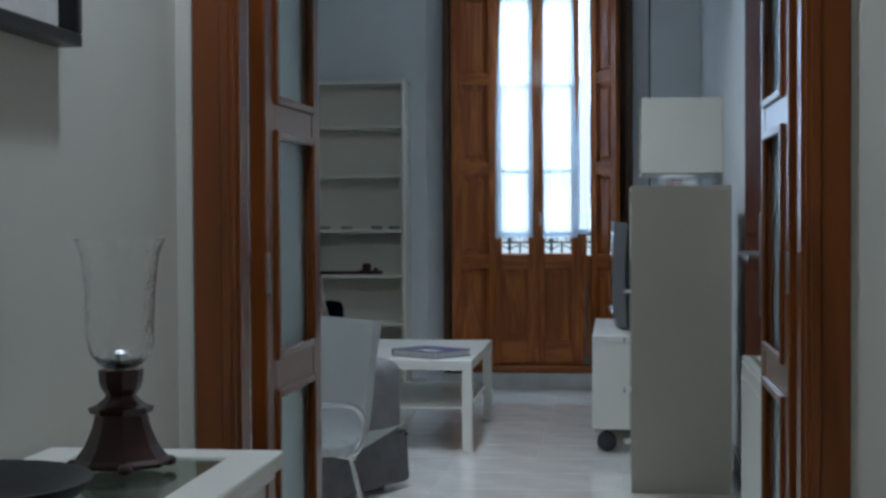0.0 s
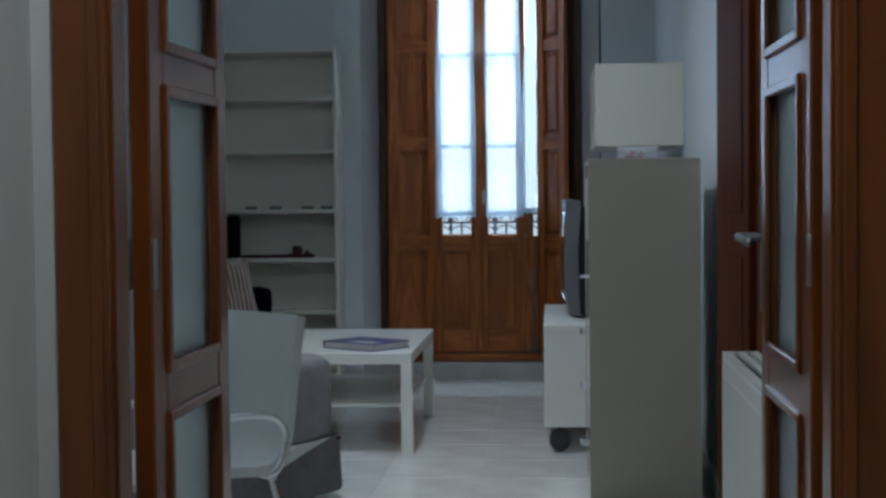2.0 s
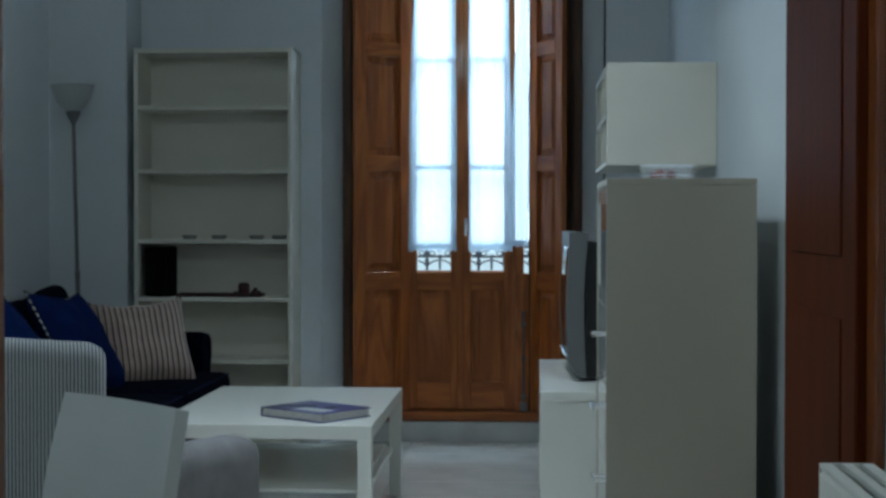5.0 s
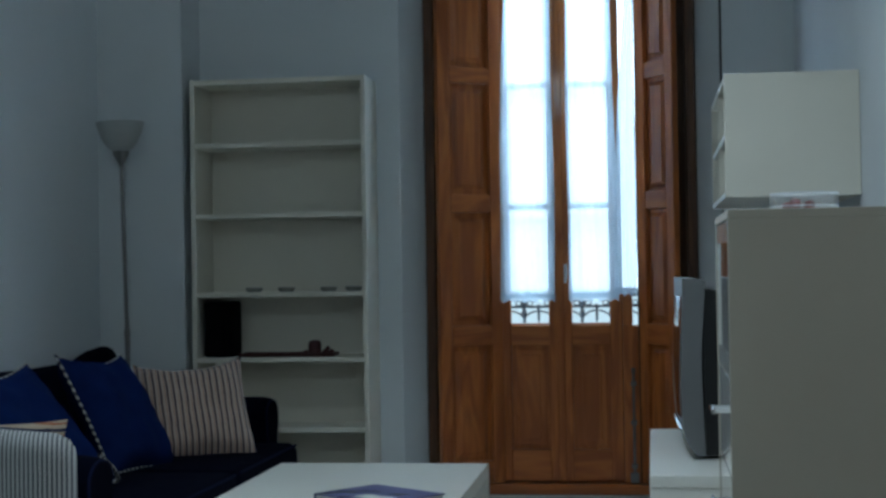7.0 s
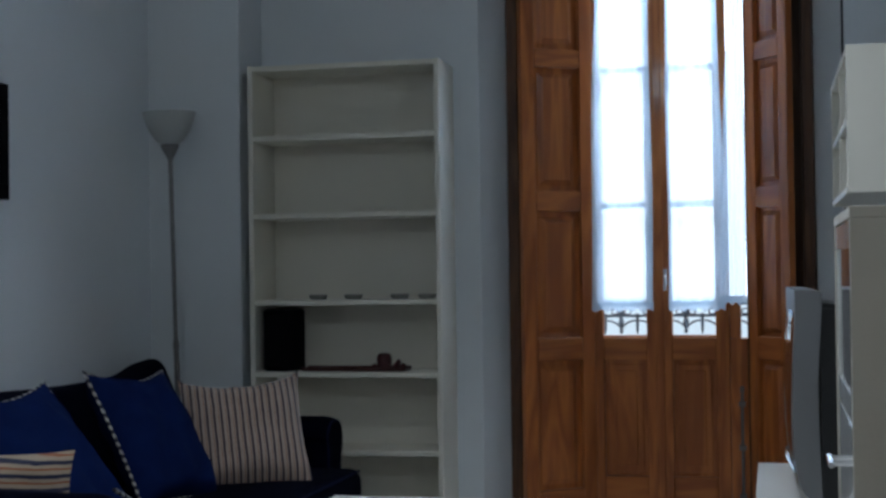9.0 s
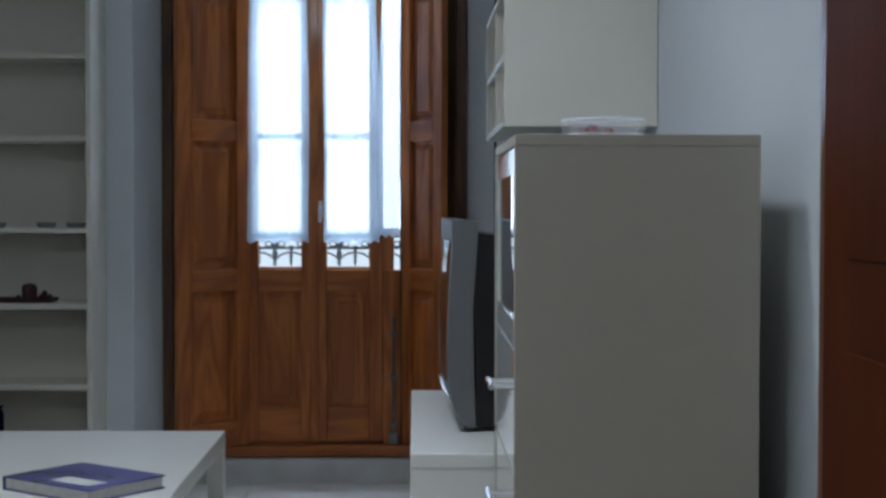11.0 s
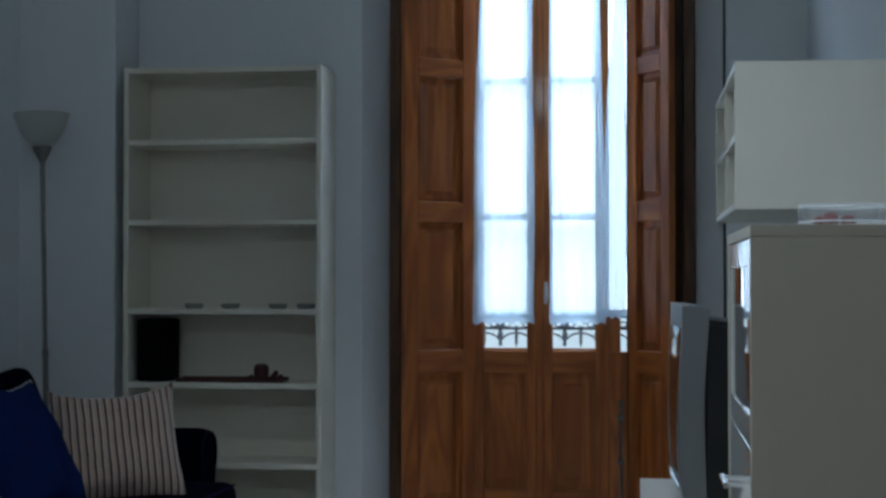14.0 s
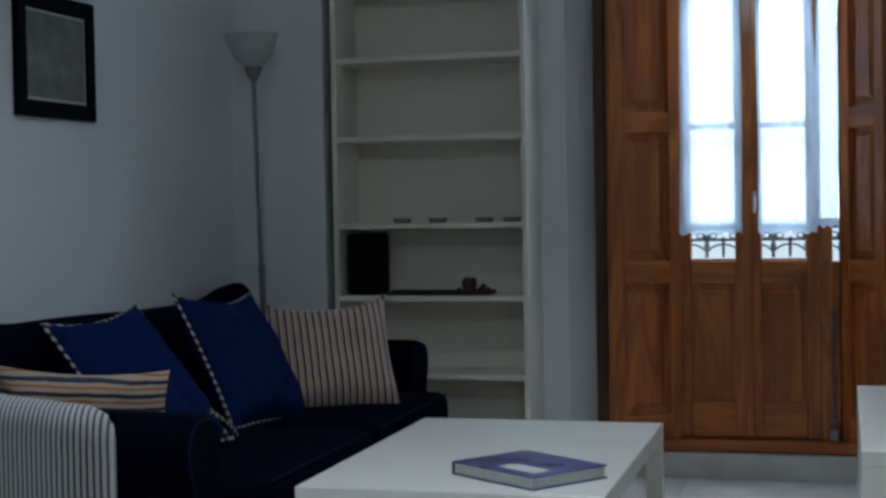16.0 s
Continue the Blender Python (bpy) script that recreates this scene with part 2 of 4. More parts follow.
M_STRIPE = stripes("striped linen", (0.46, 0.355, 0.29), [(0.36, (0.30, 0.13, 0.07)), (0.46, (0.46, 0.355, 0.29)), (0.62, (0.030, 0.020, 0.036)), (0.93, (0.46, 0.355, 0.29))], "X", 0.025)
M_STRIPEB = stripes("gold and navy striped linen", (0.41, 0.315, 0.225), [(0.30, (0.30, 0.10, 0.04)), (0.45, (0.41, 0.315, 0.225)), (0.70, (0.015, 0.018, 0.05))], "Z", 0.036)
M_CORD = stripes("black and white cord", (0.42, 0.40, 0.36), [(0.5, (0.015, 0.015, 0.025))], "XZ", 0.030)
M_MAHOG = material("dark turned mahogany", (0.045, 0.009, 0.0065), 0.36, var=0.25, scale=20, bump=0.02, coat=0.12)
M_CURTAIN = sheer("sheer white voile", (0.44, 0.54, 0.64), 0.25)
M_STREET = glow("bright street", (0.74, 0.88, 0.93), 0.90)
M_RED = material("red berries", (0.20, 0.015, 0.014), 0.5, var=0.3, scale=40)
M_BERRY = material("dark red wax", (0.055, 0.010, 0.012), 0.5, var=0.3, scale=40)
M_OPAL = material("opal glass", (0.42, 0.43, 0.42), 0.35, var=0.02, bump=0)
M_COVER = material("violet blue book cover", (0.075, 0.075, 0.22), 0.3, var=0.55, scale=9, bump=0, coat=0.3)
M_PRINT = material("grey green print", (0.16, 0.18, 0.17), 0.6, var=0.55, scale=14, bump=0)
M_PALE = material("pale print", (0.55, 0.55, 0.52), 0.6, var=0.2, scale=8, bump=0)
M_CGLASS = glass("greenish glass", (0.75, 0.85, 0.80), 0.05)
M_GLOSS = material("glossy white lacquer", (0.70, 0.70, 0.66), 0.06, var=0.02, bump=0.0, coat=0.6)
M_SPEAKER = material("matt black lacquer", (0.005, 0.005, 0.006), 0.6, var=0.1, bump=0.01)
M_DISH = material("dull pressed glass", (0.30, 0.295, 0.27), 0.25, var=0.08, bump=0.0)
M_GLINT = sheer("pale glint on glass", (0.92, 0.94, 0.96), 0.25)
M_CLEAR = sheer("thin clear glass", (0.88, 0.90, 0.92), 0.84)
for m in (M_NAVY, M_BLUE, M_SPEAKER):
    m.node_tree.nodes["Principled BSDF"].inputs["Specular IOR Level"].default_value = 0.03
M_PAPER = material("book pages", (0.62, 0.60, 0.56), 0.8, var=0.1, scale=60)


def etched(name):
    """Clear glass with bands of cut dimples."""
    m = glass(name)
    n, l = m.node_tree.nodes, m.node_tree.links
    tc = n.new("ShaderNodeTexCoord")
    vo = n.new("ShaderNodeTexVoronoi")
    vo.inputs["Scale"].default_value = 70.0
    l.new(tc.outputs["Object"], vo.inputs["Vector"])
    bp = n.new("ShaderNodeBump")
    bp.inputs["Strength"].default_value = 0.4
    bp.inputs["Distance"].default_value = 0.002
    l.new(vo.outputs["Distance"], bp.inputs["Height"])
    l.new(bp.outputs[0], n["Principled BSDF"].inputs["Normal"])
    return m


M_ETCH = etched("cut clear glass")


# ---- building blocks ----
def box(bm, x0, x1, y0, y1, z0, z1, bevel=0.0, seg=1):
    vs = [bm.verts.new(c) for c in ((x0, y0, z0), (x1, y0, z0), (x1, y1, z0), (x0, y1, z0), (x0, y0, z1), (x1, y0, z1), (x1, y1, z1), (x0, y1, z1))]
    fs = [bm.faces.new([vs[i] for i in f]) for f in ((3, 2, 1, 0), (4, 5, 6, 7), (0, 1, 5, 4), (1, 2, 6, 5), (2, 3, 7, 6), (3, 0, 4, 7))]
    if bevel:
        bmesh.ops.bevel(bm, geom=list({e for f in fs for e in f.edges}), offset=bevel, segments=seg, profile=0.5, affect="EDGES")
    return vs


def prism(bm, pts, z0, z1):
    """An upright block over a footprint given anticlockwise."""
    lo = [bm.verts.new((x, y, z0)) for x, y in pts]
    hi = [bm.verts.new((x, y, z1)) for x, y in pts]
    bm.faces.new(lo[::-1])
    bm.faces.new(hi)
    k = len(pts)
    for i in range(k):
        j = (i + 1) % k
        bm.faces.new((lo[i], lo[j], hi[j], hi[i]))


def lathe(bm, profile, seg=24, cx=0.0, cy=0.0, cap=True, square=0.0):
    """A turned body from (radius, height) pairs, bottom to top."""
    rings = []
    for r, z in profile:
        rings.append([bm.verts.new((cx + r * math.cos(2 * math.pi * i / seg), cy + r * math.sin(2 * math.pi * i / seg), z)) for i in range(seg)])
    for a, b in zip(rings, rings[1:]):
        for i in range(seg):
            j = (i + 1) % seg
            bm.faces.new((a[i], a[j], b[j], b[i]))
    if cap:
        bm.faces.new(rings[0][::-1])
        bm.faces.new(rings[-1])


def tube(bm, pts, r, seg=8, close=False):
    """A round bar along a line of points."""
    pts = [Vector(p) for p in pts]
    rings, k = [], len(pts)
    up = None
    for i, p in enumerate(pts):
        a = pts[(i - 1) % k] if (i or close) else p
        b = pts[(i + 1) % k] if (i < k - 1 or close) else p
        d = (b - a).normalized()
        if up is None:
            up = d.orthogonal().normalized()
        up = (up - d * up.dot(d)).normalized()
        side = d.cross(up)
        rings.append([bm.verts.new(p + r * (math.cos(2 * math.pi * q / seg) * up + math.sin(2 * math.pi * q / seg) * side)) for q in range(seg)])
    pairs = list(zip(rings, rings[1:])) + ([(rings[-1], rings[0])] if close else [])
    for a, b in pairs:
        for i in range(seg):
            j = (i + 1) % seg
            bm.faces.new((a[i], a[j], b[j], b[i]))
    if not close:
        bm.faces.new(rings[0][::-1])
        bm.faces.new(rings[-1])


def arc(pts, steps=6):
    """A smooth line through points (Catmull-Rom)."""
    pts = [Vector(p) for p in pts]
    ext = [2 * pts[0] - pts[1], *pts, 2 * pts[-1] - pts[-2]]
    out = []
    for i in range(1, len(ext) - 2):
        a, b, c, d = ext[i - 1:i + 3]
        for s in range(steps):
            t = s / steps
            out.append(0.5 * (2 * b + (c - a) * t + (2 * a - 5 * b + 4 * c - d) * t * t + (3 * b - a - 3 * c + d) * t ** 3))
    return out + [pts[-1]]


def mesh_of(name, bm, mat, smooth=False):
    bmesh.ops.recalc_face_normals(bm, faces=bm.faces)
    me = bpy.data.meshes.new(name)
    bm.to_mesh(me)
    bm.free()
    me.materials.append(mat)
    if smooth:
        me.polygons.foreach_set("use_smooth", [True] * len(me.polygons))
        me.set_sharp_from_angle(angle=radians(40))
    return me


def part(name, bm, mat, parent=None, label="", smooth=False, at=None):
    ob = new(name, mesh_of(name, bm, mat, smooth))
    if parent is not None:
        ob.parent = parent
    if at is not None:
        ob.matrix_basis = at
    if label:
        ob["label"] = label
    return ob


def thing(name, label, category, m=None, group=""):
    ob = new(name)
    ob.empty_display_size = 0.1
    ob.matrix_basis = m or Matrix()
    return tagged(ob, label, category, group)


def one(name, bm, mat, label, category, kind="structure", smooth=False, m=None, group=""):
    ob = part(name, bm, mat, None, "", smooth, m)
    return tagged(ob, label, category, group, kind)


def boxes(*dims, bevel=0.0):
    bm = bmesh.new()
    for d in dims:
        box(bm, *d, bevel=bevel)
    return bm


# ---- the large structure ----
XL, XR, YB, YD = -1.23, 1.885, 0.28, -6.32   # living room: left, right, window wall, hall partition
ZC = 3.30
HX0, HX1, HY = 0.412, 2.65, -11.2            # hall
DX0, DX1, DZ = 0.55, 1.713, 2.10           # double door opening
WX0, WX1, WZ = 0.20, 1.455, 3.00             # balcony door recess

one("floor", boxes((-1.6, 3.0, -11.6, 0.41, -0.20, -0.004)), M_GROUT, "pale marble tiled floor with thin grey joints", "floor")
one("ceiling", boxes((-1.6, 3.0, -11.6, 1.0, ZC, ZC + 0.2)), M_CEIL, "high plain white ceiling", "ceiling")

bm = bmesh.new()
prism(bm, [(-1.45, YB), (0.108, YB), (WX0, 0.42), (WX0, 0.80), (-1.45, 0.80)], 0, ZC)
prism(bm, [(1.556, YB), (2.1, YB), (2.1, 0.80), (WX1, 0.80), (WX1, 0.42)], 0, ZC)
box(bm, 0.108, 1.556, YB, 0.80, WZ, ZC)
one("wall_north", bm, M_WALL, "white painted wall with splayed balcony door recess", "wall")
one("wall_pier", boxes((-1.45, -0.835, 0.0, YB - 0.001, 0, ZC)), M_WALL, "white painted wall pier beside the bookcase", "wall")
one("wall_west", boxes((-1.45, XL, YD, 0.0, 0, ZC)), M_WALL, "white painted living room wall", "wall")
SD0, SD1 = -4.34, -3.51                      # side door leaf
one("wall_east", boxes((XR, 2.1, YD, YB, 0, ZC)), M_WALL, "white painted wall with a side door", "wall")
one("wall_partition", boxes((-1.45, DX0 - 0.02, YD, YD + 0.07, 0, ZC), (DX1 + 0.02, 2.9, YD, YD + 0.07, 0, ZC), (DX0 - 0.02, DX1 + 0.02, YD, YD + 0.07, DZ + 0.02, ZC)),
    M_HALL, "cream painted partition wall round the double door", "wall")
one("wall_hall_west", boxes((HX0 - 0.2, HX0, HY, YD, 0, ZC)), M_HALL, "cream painted hall wall", "wall")
one("wall_hall_east", boxes((HX1, HX1 + 0.2, HY, YD, 0, ZC)), M_HALL, "cream painted hall wall", "wall")
one("wall_hall_south", boxes((HX0 - 0.2, HX1 + 0.2, HY - 0.2, HY, 0, ZC)), M_HALL, "cream painted hall wall", "wall")
one("step", boxes((WX0 + 0.002, WX1 - 0.002, 0.42, 0.80, -0.1, 0.10), bevel=0.004), M_STONE, "grey stone step below the balcony door", "step")

# street beyond the balcony: a plain bright distance
one("backdrop", boxes((-30, 30, 22, 22.1, -12, 22)), M_STREET, "overexposed bright street front", "backdrop")
one("ground", boxes((-60, 60, 0.8, 60, -6.2, -6.0)), M_STONE, "street pavement far below the balcony", "ground")


# ---- joinery ----
def panel_leaf(parent, width, z0, z1, rails, stile, thick, mat, matx, field, name="panel", x0=0.0):
    """A framed leaf in the x-z plane, face at y=0 and back at y=thick: stiles, rails and raised fields between the rails."""
    for a in (x0, x0 + width - stile):
        part("stile", boxes((a, a + stile, 0, thick, z0, z1), bevel=0.003), mat, parent)
    for a, b in rails:
        part("rail", boxes((x0 + stile, x0 + width - stile, 0.001, thick - 0.001, a, b), bevel=0.003), matx, parent)
    for (_, a), (b, _) in zip(rails, rails[1:]):
        if b - a < 0.05:
            continue
        bm = bmesh.new()
        xa, xb = x0 + stile, x0 + width - stile
        box(bm, xa - 0.004, xb + 0.004, thick * 0.66, thick * 0.85, a - 0.004, b + 0.004)
        m = min(0.046, (xb - xa) * 0.24)
        lo = [bm.verts.new(c) for c in ((xa + m * 0.5, thick * 0.66, a + m * 0.5), (xb - m * 0.5, thick * 0.66, a + m * 0.5), (xb - m * 0.5, thick * 0.66, b - m * 0.5), (xa + m * 0.5, thick * 0.66, b - m * 0.5))]
        hi = [bm.verts.new(c) for c in ((xa + m, thick * 0.25, a + m), (xb - m, thick * 0.25, a + m), (xb - m, thick * 0.25, b - m), (xa + m, thick * 0.25, b - m))]
        bm.faces.new(hi)
        for i in range(4):
            j = (i + 1) % 4
            bm.faces.new((lo[i], lo[j], hi[j], hi[i]))
        part(name, bm, field, parent)


def moulding(parent, x0, x1, z0, z1, y, d, mat, w=0.014):
    bm = bmesh.new()
    box(bm, x0, x0 + w, y - d, y, z0, z1, bevel=0.003)
    box(bm, x1 - w, x1, y - d, y, z0, z1, bevel=0.003)
    box(bm, x0 + w, x1 - w, y - d, y, z0, z0 + w, bevel=0.003)
    box(bm, x0 + w, x1 - w, y - d, y, z1 - w, z1, bevel=0.003)
    return part("moulding", bm, mat, parent)


def balcony_door():
    d = thing("window_1", "varnished pine balcony door with glazed leaves, closed, in its recess", "balcony door")
    d["kind"] = "structure"
    YF = 0.50
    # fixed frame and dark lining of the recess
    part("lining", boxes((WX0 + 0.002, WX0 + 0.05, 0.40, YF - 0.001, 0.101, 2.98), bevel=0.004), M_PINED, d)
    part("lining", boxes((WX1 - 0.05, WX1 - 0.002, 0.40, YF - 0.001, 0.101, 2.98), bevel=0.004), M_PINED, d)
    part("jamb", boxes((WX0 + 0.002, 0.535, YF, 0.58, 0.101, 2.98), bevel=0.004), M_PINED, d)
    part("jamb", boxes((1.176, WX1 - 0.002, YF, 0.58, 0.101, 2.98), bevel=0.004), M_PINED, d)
    part("mullion", boxes((1.1045, 1.176, YF + 0.002, 0.578, 0.150, 0.88), bevel=0.003), M_PINE, d)
    # post ends at 1.05: made-up gap above, so daylight backs the side curtain
    part("mullion", boxes((1.1045, 1.150, YF + 0.002, 0.578, 0.8805, 1.05), bevel=0.003), M_PINE, d)
    side = part("side_pane", boxes((1.1042, 1.180, 0.538, 0.541, 0.878, 2.662)), M_GLASS, d)
    side.visible_shadow = False
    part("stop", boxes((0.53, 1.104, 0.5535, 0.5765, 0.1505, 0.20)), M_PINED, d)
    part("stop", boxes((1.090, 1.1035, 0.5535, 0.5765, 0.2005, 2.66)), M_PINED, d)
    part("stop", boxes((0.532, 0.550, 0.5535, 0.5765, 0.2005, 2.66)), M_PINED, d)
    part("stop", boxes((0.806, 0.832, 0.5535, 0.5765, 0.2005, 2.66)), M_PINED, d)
    part("head", boxes((0.535, 1.176, YF, 0.58, 2.66, 2.98), bevel=0.004), M_PINEX, d)
    part("sill", boxes((WX0 + 0.052, WX1 - 0.052, 0.455, YF + 0.09, 0.101, 0.150), bevel=0.006), M_PINEX, d, "worn reddish pine sill")
    # two glazed leaves
    for x0, x1, st0, st1 in ((0.537, 0.818, 0.047, 0.055), (0.820, 1.103, 0.050, 0.056)):
        leaf = part("leaf", boxes((x0, x0 + st0, 0.512, 0.552, 0.155, 2.655), bevel=0.004), M_PINE, d)
        part("stile", boxes((x1 - st1, x1, 0.512, 0.552, 0.155, 2.655), bevel=0.004), M_PINE, leaf)
        a, b = x0 + st0, x1 - st1
        for z0, z1 in ((0.155, 0.305), (0.79, 0.885), (2.585, 2.655)):
            part("rail", boxes((a, b, 0.513, 0.551, z0, z1), bevel=0.003), M_PINEX, leaf)
        for z in (1.44, 2.01):
            part("glazing_bar", boxes((a, b, 0.517, 0.547, z - 0.014, z + 0.014), bevel=0.004), M_PINEX, leaf)
        bm = bmesh.new()
        box(bm, a - 0.003, b + 0.003, 0.533, 0.545, 0.302, 0.793)
        for q in ((0.018, 0.533, 0.527), (0.044, 0.527, 0.519)):
            box(bm, a + q[0], b - q[0], q[2], q[1], 0.305 + q[0], 0.79 - q[0], bevel=0.003)
        part("panel", bm, M_PINE, leaf)
        for z0, z1 in ((0.885, 1.426), (1.454, 1.996), (2.024, 2.585)):
            p = part("pane", boxes((a - 0.004, b + 0.004, 0.532, 0.535, z0 - 0.004, z1 + 0.004)), M_GLASS, leaf)
            p.visible_shadow = False
        bm = bmesh.new()
        box(bm, a, b, 0.519, 0.530, 0.885, 0.894, bevel=0.002)
        part("glazing_bead", bm, M_PINEX, leaf)
    bm = bmesh.new()
    box(bm, 0.800, 0.836, 0.500, 0.511, 0.155, 2.655, bevel=0.004)
    part("astragal", bm, M_PINE, d)
    h = part("handle", boxes((0.836, 0.852, 0.494, 0.500, 1.10, 1.17), bevel=0.003), M_STEEL, d, "worn brass espagnolette handle")
    bm = bmesh.new()
    tube(bm, arc([(0.844, 0.494, 1.14), (0.844, 0.474, 1.14), (0.844, 0.464, 1.13), (0.844, 0.462, 1.08)]), 0.006)
    part("lever", bm, M_STEEL, h, smooth=True)
    bm = bmesh.new()
    tube(bm, [(1.150, 0.492, 0.16), (1.150, 0.492, 0.66)], 0.006)
    bolt = part("floor_bolt", bm, M_PEWTER, d, "dark iron drop bolt", smooth=True)
    for z in (0.22, 0.42, 0.60):
        part("bracket", boxes((1.136, 1.164, 0.482, 0.499, z, z + 0.022), bevel=0.003), M_PEWTER, bolt)
    part("knob", boxes((1.141, 1.159, 0.478, 0.500, 0.655, 0.685), bevel=0.006), M_PEWTER, bolt)
    part("keeper", boxes((1.130, 1.170, 0.470, 0.499, 0.152, 0.20), bevel=0.004), M_PEWTER, bolt)


def shutter(x_h, x_f, y_h, y_f, label):
    """An inner shutter folded open, hinged at the jamb, its free edge towards the room."""
    w = math.hypot(x_f - x_h, y_f - y_h)
    ang = math.degrees(math.atan2(y_h - y_f, abs(x_f - x_h)))
    left = x_f < x_h
    # local x runs from the left end to the right end of the visible face
    m = pose(x_f, y_f, 0, 0, 0, ang) if left else pose(x_h, y_h, 0, 0, 0, -ang)
    s = thing("shutter", label, "shutter", m, "inner shutters of the balcony door")
    rails = [(0.152, 0.26), (0.795, 0.890), (1.415, 1.500), (2.015, 2.090), (2.60, 2.69), (2.88, 2.96)]
    panel_leaf(s, w, 0.152, 2.96, rails, 0.062 if left else 0.055, 0.034, M_PINE, M_PINEX, M_PINE)
    for z in (0.5, 1.75, 2.75):
        bm = bmesh.new()
        lathe(bm, [(0.007, z - 0.04), (0.007, z + 0.04)], 10, w if left else 0.0, 0.02)
        part("hinge", bm, M_PEWTER, s, smooth=True)
    return s


def curtain(x0, x1, y, z0, z1, folds, depth, inl, inr, label, draw=2.0):
    """A sheer curtain hung on the glazed leaf, gathered, with a scalloped lace hem."""
    bm = bmesh.new()
    nu, nv = 56, 60
    rows = []
    for j in range(nv + 1):
        v = j / nv
        z = z0 + (z1 - z0) * v
        xa, xb = x0 + inl * v ** draw, x1 - inr * v ** draw
        row = []
        for i in range(nu + 1):
            u = i / nu
            x = xa + (xb - xa) * u + 0.003 * math.sin(9 * v + 5 * u)
            yy = y + depth * math.sin(2 * math.pi * folds * u + 0.8 * math.sin(3 * v)) * (0.5 + 0.5 * v)
            zz = z + (0.010 * abs(math.sin(math.pi * u * folds * 2.0)) if j == 0 else 0)
            row.append(bm.verts.new((x, yy, zz)))
        rows.append(row)
    for a, b in zip(rows, rows[1:]):
        for i in range(nu):
            bm.faces.new((a[i], a[i + 1], b[i + 1], b[i]))
    base = thing("curtain", label, "curtain", None, "sheer curtains on the balcony door")
    part("cloth", bm, M_CURTAIN, base, smooth=True)
    bm = bmesh.new()
    n = 40
    for i in range(n):
        u = i / n
        x = x0 + (x1 - x0) * u
        yy = y + depth * 0.5 * math.sin(2 * math.pi * folds * u) - 0.003
        s = 0.5 + 0.5 * math.sin(2 * math.pi * u * folds * 1.3)
        vs = [bm.verts.new(c) for c in ((x, yy, z0 + 0.022), (x + (x1 - x0) / n, yy, z0 + 0.022), (x + (x1 - x0) / n, yy, z0 - 0.006 - 0.012 * s), (x, yy, z0 - 0.006 - 0.012 * s))]
        bm.faces.new(vs)
    part("lace_hem", bm, M_CURTAIN, base)
    bm = bmesh.new()
    tube(bm, [(x0 + inl - 0.008, y, z1 - 0.01), (x1 - inr + 0.008, y, z1 - 0.01)], 0.004)
    part("rod", bm, M_STEEL, base, "thin brass curtain rod", smooth=True)


def iron_railing():
    r = thing("balcony_railing", "dark wrought iron balcony railing with scrolls and finials", "railing")
    y = 1.25
    part("balcony_slab", boxes((-0.3, 2.0, 0.81, 1.35, -0.06, 0.02), bevel=0.01), M_STONE, r, "grey stone balcony slab")
    bm = bmesh.new()
    box(bm, -0.25, 1.95, y - 0.02, y + 0.02, 1.000, 1.020, bevel=0.004)
    part("top_rail", bm, M_IRON, r)
    part("mid_rail", boxes((-0.25, 1.95, y - 0.008, y + 0.008, 0.945, 0.957), bevel=0.002), M_IRON, r)
    part("bottom_rail", boxes((-0.25, 1.95, y - 0.015, y + 0.015, 0.08, 0.10), bevel=0.003), M_IRON, r)
    part("lower_rail", boxes((-0.25, 1.95, y - 0.010, y + 0.010, 0.792, 0.806), bevel=0.002), M_IRON, r)
    for a in (-0.25, 1.93):
        part("end_post", boxes((a, a + 0.02, y - 0.010, y + 0.010, 0.02, 0.999), bevel=0.002), M_IRON, r)
    p = 0.150
    x = -0.166
    while x < 1.9:
        bm = bmesh.new()
        tube(bm, [(x, y, 0.09), (x, y, 0.80)], 0.007, 6)
        part("baluster", bm, M_IRON, r, smooth=True)
        bm = bmesh.new()
        lathe(bm, [(0.003, 0.868), (0.010, 0.876), (0.007, 0.886), (0.007, 0.898), (0.013, 0.918), (0.013, 0.928), (0.007, 0.938), (0.014, 0.952), (0.017, 0.962), (0.008, 1.0)], 8, x, y)
        part("drop_ornament", bm, M_IRON, r, smooth=True)
        xf = x + p / 2
        bm = bmesh.new()
        lathe(bm, [(0.002, 0.866), (0.005, 0.880), (0.008, 0.890), (0.005, 0.900), (0.009, 0.908), (0.006, 0.920), (0.007, 0.940), (0.018, 0.952), (0.006, 0.962)], 8, xf, y)
        part("finial", bm, M_IRON, r, smooth=True)
        for s in (-1, 1):
            bm = bmesh.new()
            tube(bm, arc([(xf + s * 0.072, y, 0.896), (xf + s * 0.052, y, 0.915), (xf + s * 0.026, y, 0.927), (xf, y, 0.929)], 4), 0.005, 6)
            q = [(xf + s * (0.045 + 0.016 * math.cos(a)), y, 0.970 - 0.013 * math.sin(a)) for a in [i * 0.9 for i in range(7)]]
            tube(bm, q, 0.004, 5, close=True)
            part("scroll", bm, M_IRON, r, smooth=True)
        x += p


